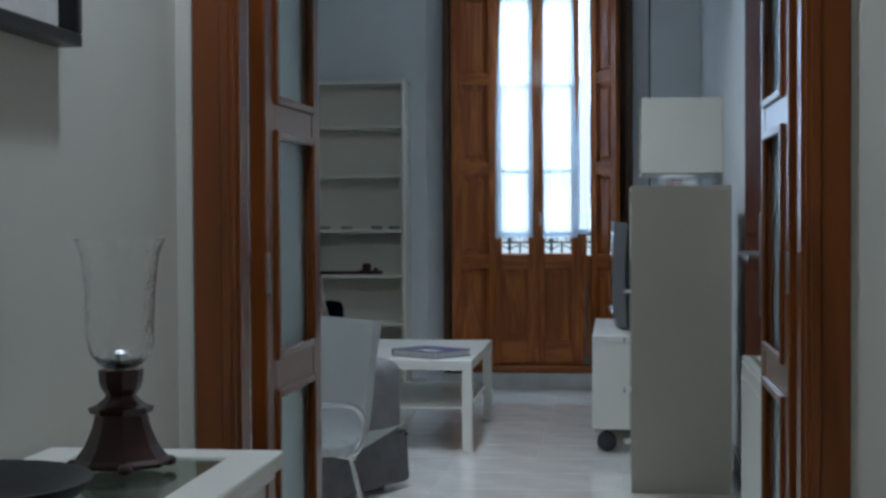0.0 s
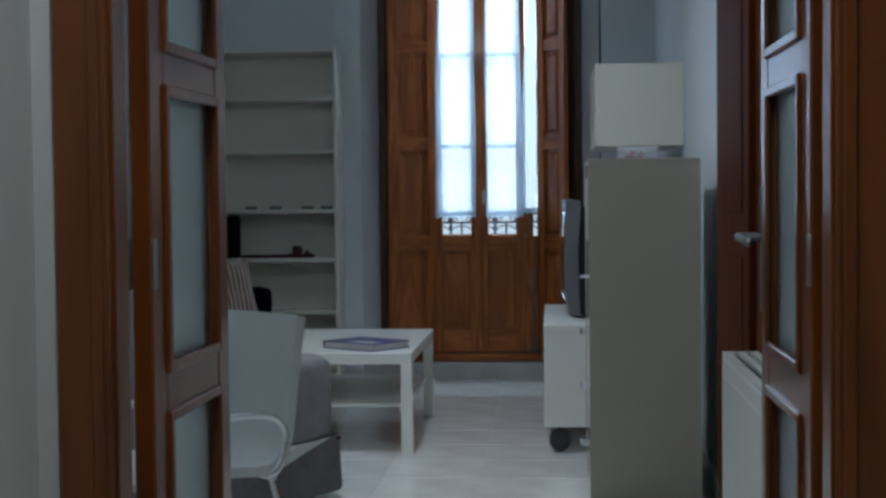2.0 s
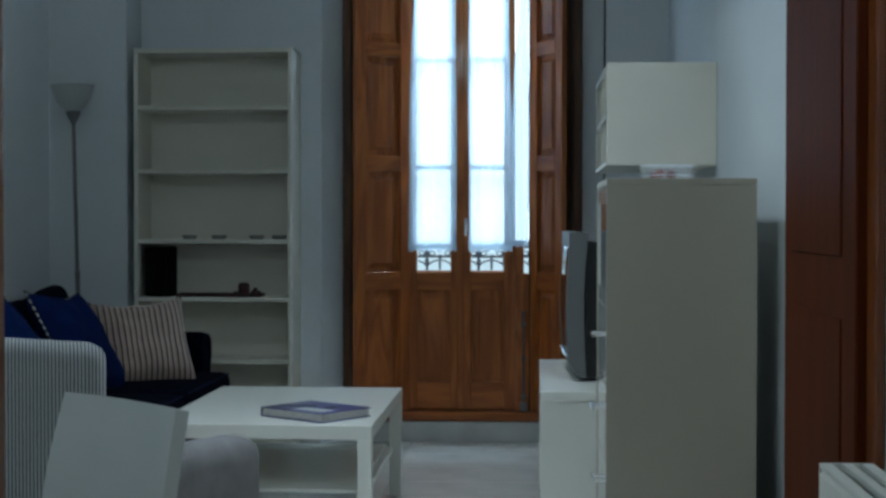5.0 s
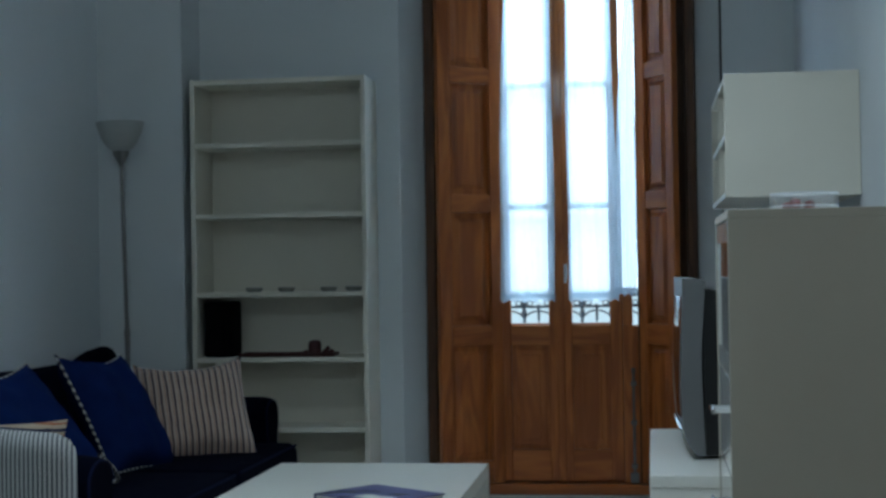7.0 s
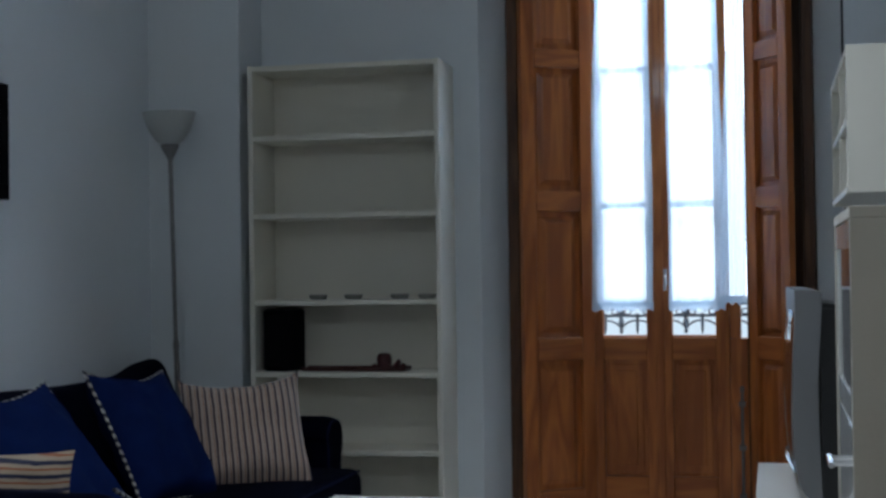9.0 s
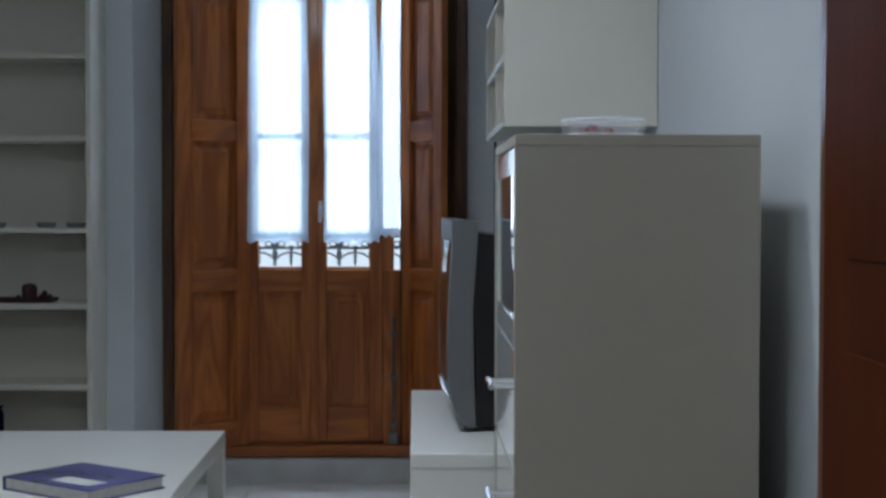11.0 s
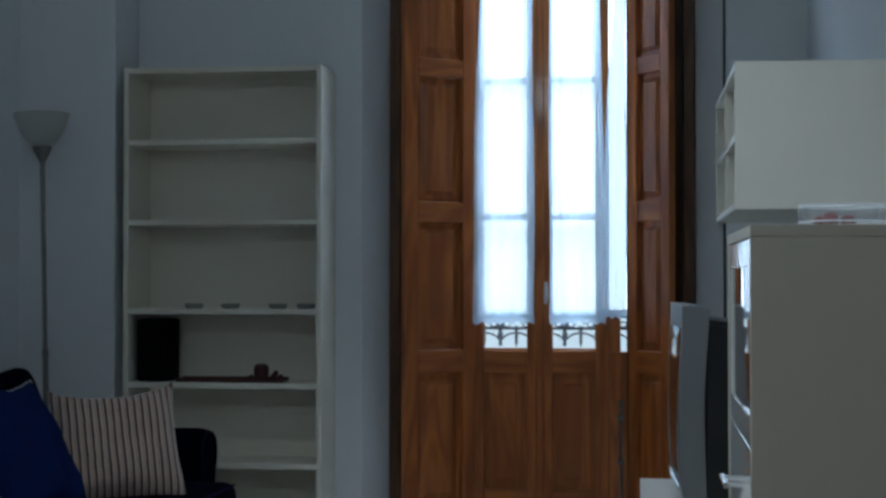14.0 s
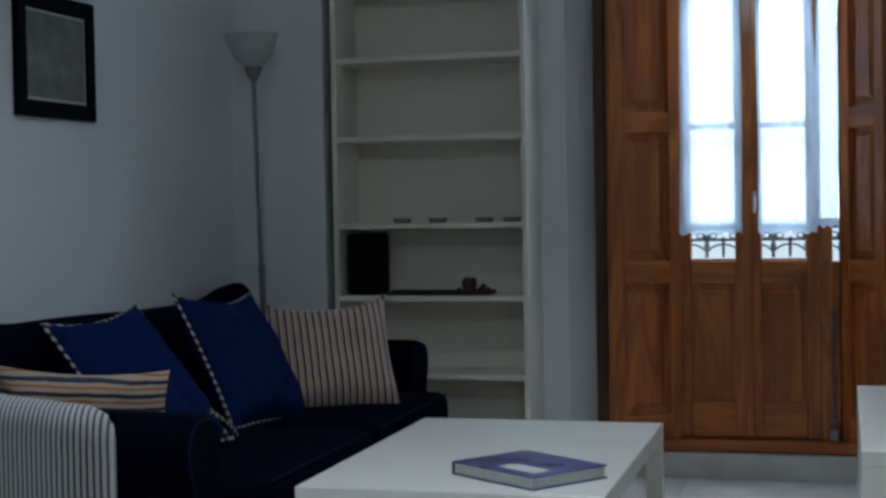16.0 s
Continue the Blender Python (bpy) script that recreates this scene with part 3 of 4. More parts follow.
balcony_door()
shutter(0.552, 0.285, 0.492, 0.285, "varnished pine panelled shutter folded open beside the balcony door")
shutter(1.182, 1.345, 0.492, 0.285, "varnished pine panelled shutter folded open at a sharper angle")
curtain(0.541, 0.797, 0.470, 1.010, 2.62, 4, 0.008, 0.040, 0.008, "sheer white voile curtain with a lace hem on a glazed leaf")
curtain(0.859, 1.090, 0.470, 1.010, 2.62, 4, 0.008, 0.0, 0.030, "sheer white voile curtain with a lace hem on a glazed leaf")
curtain(1.078, 1.176, 0.455, 1.035, 2.62, 2.5, 0.009, 0.072, 0.0, "narrow gathered white voile curtain hanging loose at the side")
iron_railing()


def door_leaf(hx, hy, ang, side, label):
    """A glazed sapele leaf, hinged at (hx, hy), local x from hinge to free edge, 3 frosted panes over a solid panel."""
    W, T, H = 0.575, 0.038, 2.085
    d = thing("door_1" if side < 0 else "door_2", label, "door", pose(hx, hy, 0, 0, 0, ang))
    d["kind"] = "structure"
    y0, y1 = (-T, 0) if side < 0 else (0, T)
    st = 0.095
    for a in (0.0, W - st):
        part("stile", boxes((a, a + st, y0, y1, 0.008, H), bevel=0.004), M_SAPELE, d)
    rails = [(0.008, 0.20), (0.750, 0.835), (1.345, 1.420), (1.96, H)]
    for a, b in rails:
        part("rail", boxes((st, W - st, y0 + 0.001, y1 - 0.001, a, b), bevel=0.003), M_SAPELEX, d)
    for (_, a), (b, _) in zip(rails, rails[1:]):
        p = part("pane", boxes((st - 0.006, W - st + 0.006, (y0 + y1) / 2 - 0.003, (y0 + y1) / 2 + 0.003, a - 0.006, b + 0.006)), M_FROST, d, "frosted greenish glass pane")
        for yy, dd in ((y0 + 0.004, 0.012), (y1 + 0.008, 0.012)):
            moulding(d, st - 0.008, W - st + 0.008, a - 0.008, b + 0.008, yy, dd, M_SAPELE, 0.02)
    for z in (0.25, 1.03, 1.80):
        bm = bmesh.new()
        lathe(bm, [(0.008, z - 0.045), (0.008, z + 0.045)], 10, 0.0, (y1 if side < 0 else y0) * 0 + (0.008 if side < 0 else -0.008))
        box(bm, 0.002, 0.03, y0 - 0.002, y1 + 0.002, z - 0.045, z + 0.045, bevel=0.001)
        part("hinge", bm, M_STEEL, d, "dull steel butt hinge", smooth=True)
    return d, W, y0, y1


def lever_handle(d, x, y, s, towards):
    """Long pewter back plate with a lever, on the face at y, pointing out by s."""
    ya, yb = sorted((y, y + s * 0.008))
    pl = part("handle_plate", boxes((x - 0.02, x + 0.02, ya, yb, 0.90, 1.16), bevel=0.004), M_PEWTER, d, "dark pewter back plate")
    bm = bmesh.new()
    tube(bm, arc([(x, y + s * 0.008, 1.055), (x, y + s * 0.045, 1.055), (x + towards * 0.02, y + s * 0.055, 1.055), (x + towards * 0.11, y + s * 0.052, 1.05), (x + towards * 0.122, y + s * 0.045, 1.048)]), 0.009)
    part("lever", bm, M_PEWTER, pl, smooth=True)


# frame of the double door
fr = thing("door_frame", "red sapele door frame and casings of the double door", "door frame")
fr["kind"] = "structure"
part("jamb", boxes((DX0 - 0.018, DX0, YD - 0.002, YD + 0.072, 0, DZ), bevel=0.002), M_SAPELE, fr)
part("jamb", boxes((DX1, DX1 + 0.018, YD - 0.002, YD + 0.072, 0, DZ), bevel=0.002), M_SAPELE, fr)
part("head", boxes((DX0 - 0.018, DX1 + 0.018, YD - 0.002, YD + 0.072, DZ, DZ + 0.018), bevel=0.002), M_SAPELEX, fr)
for y0, y1 in ((YD - 0.018, YD - 0.001), (YD + 0.071, YD + 0.082)):
    for a, b in ((DX0 - 0.098, DX0 - 0.006), (DX1 + 0.006, DX1 + 0.098)):
        bm = boxes((a, b, y0, y1, 0, DZ + 0.09), bevel=0.004)
        box(bm, a + 0.060 if a < 1 else a + 0.012, b - 0.012 if a < 1 else b - 0.060, y0 - 0.006 if y0 < YD else y1, y0 if y0 < YD else y1 + 0.006, 0, DZ + 0.09, bevel=0.002)
        part("casing", bm, M_SAPELE, fr)
    part("casing", boxes((DX0 - 0.006, DX1 + 0.006, y0, y1, DZ + 0.002, DZ + 0.09), bevel=0.004), M_SAPELEX, fr)
dl, W, y0, y1 = door_leaf(0.531, YD + 0.150, 89.3, -1, "open red sapele door leaf with frosted panes, folded into the living room")
dr, W, y0, y1 = door_leaf(1.741, YD + 0.125, 90.2, 1, "open red sapele door leaf with frosted panes and a pewter lever")
lever_handle(dr, W - 0.05, y1, 1, -1)
lever_handle(dr, W - 0.05, y0, -1, -1)

# side door in the right wall
sd = thing("door_3", "closed dark red sapele side door standing proud of the wall", "door")
sd["kind"] = "structure"
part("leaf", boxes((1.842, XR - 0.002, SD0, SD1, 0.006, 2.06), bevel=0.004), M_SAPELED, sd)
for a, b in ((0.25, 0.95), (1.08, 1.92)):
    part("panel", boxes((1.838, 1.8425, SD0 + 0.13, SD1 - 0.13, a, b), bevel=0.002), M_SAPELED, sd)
part("casing", boxes((XR - 0.022, XR - 0.001, SD1 + 0.002, SD1 + 0.10, 0, 2.16), bevel=0.004), M_SAPELE, sd)
part("casing", boxes((XR - 0.022, XR - 0.001, SD0 - 0.08, SD0 - 0.002, 0, 2.16), bevel=0.004), M_SAPELE, sd)
part("casing", boxes((XR - 0.022, XR - 0.001, SD0 - 0.002, SD1 + 0.002, 2.065, 2.16), bevel=0.004), M_SAPELEY, sd)

# baseboards
def baseboard(name, x0, x1, y0, y1, mat, label):
    one(name, boxes((x0, x1, y0, y1, 0, 0.075), bevel=0.003), mat, label, "baseboard")


baseboard("baseboard_west", XL + 0.001, XL + 0.013, YD + 0.16, -0.001, M_STONE, "grey marble skirting along the wall")
baseboard("baseboard_east", XR - 0.013, XR - 0.001, SD1 + 0.105, YB - 0.001, M_STONE, "grey marble skirting along the wall")
baseboard("baseboard_east_near", XR - 0.013, XR - 0.001, YD + 0.16, SD0 - 0.09, M_STONE, "grey marble skirting along the wall")
baseboard("baseboard_north", -0.83, 0.105, YB - 0.013, YB - 0.001, M_STONE, "grey marble skirting along the window wall")
baseboard("baseboard_north_right", 1.56, XR - 0.015, YB - 0.013, YB - 0.001, M_STONE, "grey marble skirting along the window wall")
baseboard("baseboard_hall", HX0 + 0.001, HX0 + 0.013, HY + 0.01, YD - 0.02, M_STONE, "grey marble skirting along the hall wall")


# ---- living room furniture ----
def bookcase():
    W, D, H, t = 0.80, 0.275, 2.02, 0.02
    b = thing("bookcase", "tall white open bookcase with six shelves, nearly empty", "bookcase", pose(-0.8, 0.003, 0))
    for x in (0, W - t):
        part("side", boxes((x, x + t, 0, D, 0, H), bevel=0.001), M_SHELF, b)
    part("top", boxes((t, W - t, 0.002, D, H - 0.022, H - 0.002)), M_SHELF, b)
    part("back", boxes((t, W - t, D - 0.006, D - 0.002, 0.05, H - 0.022)), M_SHELF, b)
    part("plinth", boxes((t, W - t, 0.015, 0.03, 0, 0.055)), M_SHELF, b)
    for z in (0.060, 0.440, 0.752, 1.043, 1.395, 1.712):
        part("shelf", boxes((t, W - t, 0.006, D - 0.006, z, z + 0.020), bevel=0.001), M_SHELF, b)


def coffee_table():
    x0, x1, y0, y1 = -0.122, 0.648, -2.263, -1.082
    t = thing("coffee_table", "white lacquered low coffee table with square legs and a lower shelf", "coffee table", pose((x0 + x1) / 2, (y0 + y1) / 2, 0))
    w, d = (x1 - x0) / 2, (y1 - y0) / 2
    part("tabletop", boxes((-w, w, -d, d, 0.40, 0.45), bevel=0.002), M_WHITE, t)
    for sx in (-1, 1):
        for sy in (-1, 1):
            xa, xb = sorted((sx * w, sx * (w - 0.05)))
            ya, yb = sorted((sy * d, sy * (d - 0.05)))
            part("leg", boxes((xa, xb, ya, yb, 0, 0.3995), bevel=0.002), M_WHITE, t)
    part("shelf", boxes((-w + 0.06, w - 0.06, -d + 0.06, d - 0.06, 0.205, 0.217), bevel=0.002), M_WHITE, t)
    for sx in (-1, 1):
        xa, xb = sorted((sx * (w - 0.06), sx * (w - 0.035)))
        part("shelf_rail", boxes((xa, xb, -d + 0.05, d - 0.05, 0.185, 0.205)), M_WHITE, t)


def book():
    b = thing("book", "large hardback book with a violet-blue photographic cover lying flat", "book", pose(0.420, -2.03, 0.4505, 0, 0, -37))
    part("cover", boxes((-0.155, 0.155, -0.125, 0.125, 0.0, 0.003), (-0.155, 0.155, -0.125, 0.125, 0.030, 0.033), (-0.155, -0.151, -0.125, 0.125, 0.003, 0.030), bevel=0.0005), M_COVER, b)
    part("page_block", boxes((-0.150, 0.149, -0.120, 0.120, 0.0035, 0.0295)), M_PAPER, b, "cream page block")
    bm = bmesh.new()
    box(bm, -0.02, 0.12, -0.09, -0.03, 0.0332, 0.0336)
    part("title_bar", bm, M_PALE, b, "pale title block")


def soft_box(bm, x0, x1, y0, y1, z0, z1, r, seg=3):
    box(bm, x0, x1, y0, y1, z0, z1, bevel=r, seg=seg)


def sofa():
    # local: x along the seat depth (front at +x), y along the length
    s = thing("sofa", "dark navy velvet two-seat sofa with rolled arms", "sofa", pose(-0.785, -1.20, 0))
    L0, L1 = -1.10, 1.10
    bm = bmesh.new()
    soft_box(bm, -0.40, 0.47, L0 + 0.06, L1 - 0.06, 0.09, 0.30, 0.03)
    part("base", bm, M_NAVY, s, smooth=True)
    for a, b in ((L0 + 0.19, -0.003), (0.003, L1 - 0.19)):
        bm = bmesh.new()
        soft_box(bm, -0.22, 0.54, a, b, 0.295, 0.435, 0.045, 4)
        c = part("seat_cushion", bm, M_NAVY, s, smooth=True)
        bm = bmesh.new()
        tube(bm, [(0.530, a + 0.03, 0.424), (0.530, b - 0.03, 0.424)], 0.005, 6)
        part("piping", bm, M_PIPE, c, "faded blue piping", smooth=True)
    bm = bmesh.new()
    prof = arc([(-0.20, 0.35), (-0.24, 0.55), (-0.26, 0.72), (-0.30, 0.795), (-0.37, 0.80), (-0.42, 0.75), (-0.43, 0.55), (-0.42, 0.12)], 4)
    n, k = 22, len(prof)
    rows = []
    for j in range(n + 1):
        v = j / n
        y = L0 + 0.05 + v * (L1 - L0 - 0.10)
        lift = 0.010 * math.sin(v * 7) + 0.035 * math.exp(-((v - 0.94) / 0.07) ** 2) + 0.03 * math.exp(-((v - 0.06) / 0.07) ** 2)
        drop = 0.10 * max(0, (v - 0.975) / 0.025) ** 2 + 0.10 * max(0, (0.025 - v) / 0.025) ** 2
        rows.append([bm.verts.new((p.x, y, p.y + (lift - drop) * max(0, (p.y - 0.4) / 0.4))) for p in [Vector((a, b)) for a, b in [(q[0], q[1]) for q in prof]]])
    for a, b in zip(rows, rows[1:]):
        for i in range(k - 1):
            bm.faces.new((a[i], a[i + 1], b[i + 1], b[i]))
    bm.faces.new(rows[0])
    bm.faces.new(rows[-1][::-1])
    part("backrest", bm, M_NAVY, s, smooth=True)
    for side in (-1, 1):
        bm = bmesh.new()
        cy = side * 1.0
        prof = arc([(cy - side * 0.09, 0.12), (cy - side * 0.085, 0.48), (cy - side * 0.10, 0.555), (cy - side * 0.06, 0.605), (cy + side * 0.03, 0.615), (cy + side * 0.095, 0.575), (cy + side * 0.10, 0.50), (cy + side * 0.075, 0.42), (cy + side * 0.075, 0.12)], 4)
        rows = []
        for x, sc in ((-0.40, 1.0), (-0.1, 1.0), (0.2, 1.0), (0.35, 1.0), (0.388, 0.97), (0.403, 0.90)):
            rows.append([bm.verts.new((x, cy + (a - cy) * sc, 0.4 + (b - 0.4) * (sc if b > 0.4 else 1))) for a, b in [(q[0], q[1]) for q in prof]])
        for a, b in zip(rows, rows[1:]):
            for i in range(len(prof) - 1):
                bm.faces.new((a[i], a[i + 1], b[i + 1], b[i]))
        bm.faces.new(rows[0])
        bm.faces.new(rows[-1][::-1])
        arm = part("arm", bm, M_NAVY, s, smooth=True)
        bm = bmesh.new()
        tube(bm, [(0.398, a, b) for a, b in [(cy + (q[0] - cy) * 0.93, 0.4 + (q[1] - 0.4) * (0.93 if q[1] > 0.4 else 1)) for q in prof]], 0.0045, 6)
        part("piping", bm, M_PIPE, arm, "faded blue piping", smooth=True)
    for x in (-0.36, 0.34):
        for y in (-1.02, 1.02):
            bm = bmesh.new()
            lathe(bm, [(0.018, 0.0), (0.026, 0.095)], 12, x, y)
            part("foot", bm, M_MAHOG, s, smooth=True)


def cushion(label, m, w, h, t, mat, cord=None, cordmat=None, sag=0.0):
    """A square scatter cushion in the x-z plane, bulging along y, its corners drawn out."""
    c = thing("cushion", label, "cushion", m, "scatter cushions on the sofa")
    bm = bmesh.new()
    n = 18

    def put(u, v, s):
        pin = 1 - 0.10 * (1 - abs(v) ** 2.2) * abs(u) ** 3 * 0 - 0.07 * (1 - v * v) * u * u
        pin2 = 1 - 0.07 * (1 - u * u) * v * v
        b = max(0.0, (1 - u ** 4) * (1 - v ** 4)) ** 0.6
        wr = 0.022 * noise.noise(Vector((u * 2.3 + h * 9, v * 2.7, s * 3 + w * 5))) + 0.010 * noise.noise(Vector((u * 6 + w * 7, v * 5, s + h * 4)))
        x, z = u * w / 2 * pin, v * h / 2 * pin2
        z -= sag * (1 - u * u) * (v > 0) * v * v
        return (x, s * (t / 2 * b) + wr * b, z + h / 2)

    grid = {}
    for s in (-1, 1):
        for j in range(n + 1):
            for i in range(n + 1):
                edge = i in (0, n) or j in (0, n)
                key = (i, j, 0 if edge else s)
                if key not in grid:
                    grid[key] = bm.verts.new(put(2 * i / n - 1, 2 * j / n - 1, 0 if edge else s))
        for j in range(n):
            for i in range(n):
                q = [grid.get((a, b, 0)) or grid[(a, b, s)] for a, b in ((i, j), (i + 1, j), (i + 1, j + 1), (i, j + 1))]
                bm.faces.new(q if s < 0 else q[::-1])
    part("cover", bm, mat, c, smooth=True)
    if cord:
        k = 22
        ring = []
        for a in range(4 * k):
            e, f = divmod(a, k)
            f = 2 * f / k - 1
            u, v = ((f, -1), (1, f), (-f, 1), (-1, -f))[e]
            x, y, z = put(u, v, 0)
            ring.append((x, y, z))
        bm = bmesh.new()
        tube(bm, ring, 0.0052, 6, close=True)
        part("cord_edging", bm, M_CORD, c, "twisted black and white cord", smooth=True)
    return c


def leaning(foot, along, up):
    """The pose of a cushion whose lower edge has its middle at foot; its width runs along, its height up."""
    x = Vector(along).normalized()
    y = Vector(up).cross(x).normalized()
    z = x.cross(y)
    return Matrix.Translation(foot) @ Matrix((x, y, z)).transposed().to_4x4()


def floor_lamp():
    l = thing("floor_lamp", "slim steel floor lamp with an upturned frosted glass bowl shade", "floor lamp", pose(-0.979, -0.29, 0))
    bm = bmesh.new()
    lathe(bm, [(0.125, 0.0), (0.125, 0.012), (0.10, 0.022), (0.02, 0.03)], 28)
    part("base", bm, M_PEWTER, l, smooth=True)
    lean = pose(0, 0, 0, 0, -1.27, 0)
    bm = bmesh.new()
    tube(bm, [(0, 0, 0.025), (0, 0, 0.90)], 0.011, 10)
    part("pole", bm, M_PEWTER, l, smooth=True, at=lean)
    bm = bmesh.new()
    tube(bm, [(0, 0, 0.90), (0, 0, 1.66)], 0.009, 10)
    lathe(bm, [(0.013, 0.885), (0.013, 0.915)], 12)
    part("pole", bm, M_PEWTER, l, smooth=True, at=lean)
    bm = bmesh.new()
    lathe(bm, [(0.010, 1.625), (0.018, 1.64), (0.035, 1.672), (0.036, 1.685)], 20)
    part("socket_cup", bm, M_PEWTER, l, smooth=True, at=lean)
    bm = bmesh.new()
    lathe(bm, [(0.034, 1.684), (0.055, 1.70), (0.080, 1.735), (0.095, 1.775), (0.105, 1.81), (0.101, 1.81), (0.090, 1.775), (0.075, 1.738), (0.05, 1.708), (0.01, 1.695)], 28)
    part("shade", bm, M_OPAL, l, "frosted white glass bowl", smooth=True, at=lean)


def picture(name, label, m, w, h, border, mat_frame, mat_pic, mount=0.0, deep=0.022):
    """Local x along the wall, z up, y out of the wall."""
    p = thing(name, label, "picture", m)
    bm = bmesh.new()
    for a, b, c, d in ((-w / 2, w / 2, 0, border), (-w / 2, w / 2, h - border, h), (-w / 2, -w / 2 + border, border, h - border), (w / 2 - border, w / 2, border, h - border)):
        box(bm, a, b, 0, deep, c, d, bevel=0.003)
    part("frame", bm, mat_frame, p)
    if mount:
        part("mount", boxes((-w / 2 + border, w / 2 - border, 0.002, 0.010, border, h - border)), M_PAPER, p, "off-white mount")
    e = border + mount
    part("print", boxes((-w / 2 + e, w / 2 - e, 0.003, 0.0112, e, h - e)), mat_pic, p, "faded grey-green print")
    g = part("pane", boxes((-w / 2 + border, w / 2 - border, 0.0145, 0.0165, border, h - border)), M_GLASS, p)
    g.visible_shadow = False


def tall_cabinet():
    x0, x1, y0, y1, H = 1.403, 1.812, -3.240, -2.63, 1.271
    c = thing("tall_cabinet", "tall narrow cream laminate cabinet with a glazed door over drawers", "cabinet", pose(x0, y0, 0))
    w, d = x1 - x0, y1 - y0
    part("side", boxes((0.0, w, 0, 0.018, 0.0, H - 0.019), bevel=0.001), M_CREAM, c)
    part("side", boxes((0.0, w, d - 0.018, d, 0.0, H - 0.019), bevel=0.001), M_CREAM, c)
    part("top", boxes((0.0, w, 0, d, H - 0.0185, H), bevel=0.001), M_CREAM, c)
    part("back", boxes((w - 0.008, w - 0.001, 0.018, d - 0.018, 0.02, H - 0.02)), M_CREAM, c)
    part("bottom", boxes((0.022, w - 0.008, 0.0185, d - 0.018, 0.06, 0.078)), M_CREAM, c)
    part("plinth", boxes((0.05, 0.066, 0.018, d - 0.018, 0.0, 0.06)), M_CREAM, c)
    part("shelf", boxes((0.03, w - 0.008, 0.018, d - 0.018, 0.90, 0.918)), M_WHITE, c)
    door = part("door", boxes((0.002, 0.016, 0.020, 0.06, 0.915, H - 0.021), bevel=0.001), M_GLOSS, c, "white framed glass door")
    part("stile", boxes((0.002, 0.016, d - 0.06, d - 0.020, 0.915, H - 0.021), bevel=0.001), M_GLOSS, door)
    part("rail", boxes((0.002, 0.016, 0.06, d - 0.06, 0.915, 0.96), bevel=0.001), M_GLOSS, door)
    part("rail", boxes((0.002, 0.016, 0.06, d - 0.06, H - 0.066, H - 0.021), bevel=0.001), M_GLOSS, door)
    part("pane", boxes((0.006, 0.010, 0.055, d - 0.055, 0.955, H - 0.06)), M_GLASS, door)
    for k in range(4):
        z0, z1 = 0.062 + k * 0.2125, 0.062 + (k + 1) * 0.2125 - 0.004
        dr = part("drawer", boxes((0.002, 0.016, 0.020, d - 0.020, z0, z1), bevel=0.001), M_GLOSS, c)
        zc = 0.395 + (k - 1) * 0.213 if k else 0.17
        bm = bmesh.new()
        for yy in (d / 2 - 0.04, d / 2 + 0.04):
            tube(bm, [(0.003, yy, zc), (-0.026, yy, zc)], 0.005, 8)
        tube(bm, [(-0.026, d / 2 - 0.065, zc), (-0.026, d / 2 + 0.065, zc)], 0.006, 8)
        part("handle", bm, M_CHROME, dr, "chrome bar handle", smooth=True)


def wall_box():
    x0, x1, y0, y1, z0, z1 = 1.474, 1.883, -1.750, -0.785, 1.363, 1.747
    c = thing("wall_shelf", "white open cube wall shelf with four compartments", "wall shelf", pose(x0, y0, z0))
    w, d, h, t = x1 - x0, y1 - y0, z1 - z0, 0.018
    part("end_panel", boxes((0, w, 0, t, 0, h), bevel=0.001), M_BILLY, c)
    part("end_panel", boxes((0, w, d - t, d, 0, h), bevel=0.001), M_BILLY, c)
    part("top", boxes((0.001, w, t, d - t, h - t, h - 0.001)), M_BILLY, c)
    part("bottom", boxes((0.001, w, t, d - t, 0.001, t)), M_BILLY, c)
    part("back", boxes((w - 0.008, w - 0.001, t, d - t, t, h - t)), M_BILLY, c)
    part("divider", boxes((0.002, w - 0.008, d / 2 - t / 2, d / 2 + t / 2, t, h - t)), M_BILLY, c)
    for a, b in ((t, d / 2 - t / 2), (d / 2 + t / 2, d - t)):
        part("shelf", boxes((0.003, w - 0.008, a, b, h / 2 - t / 2, h / 2 + t / 2)), M_BILLY, c)


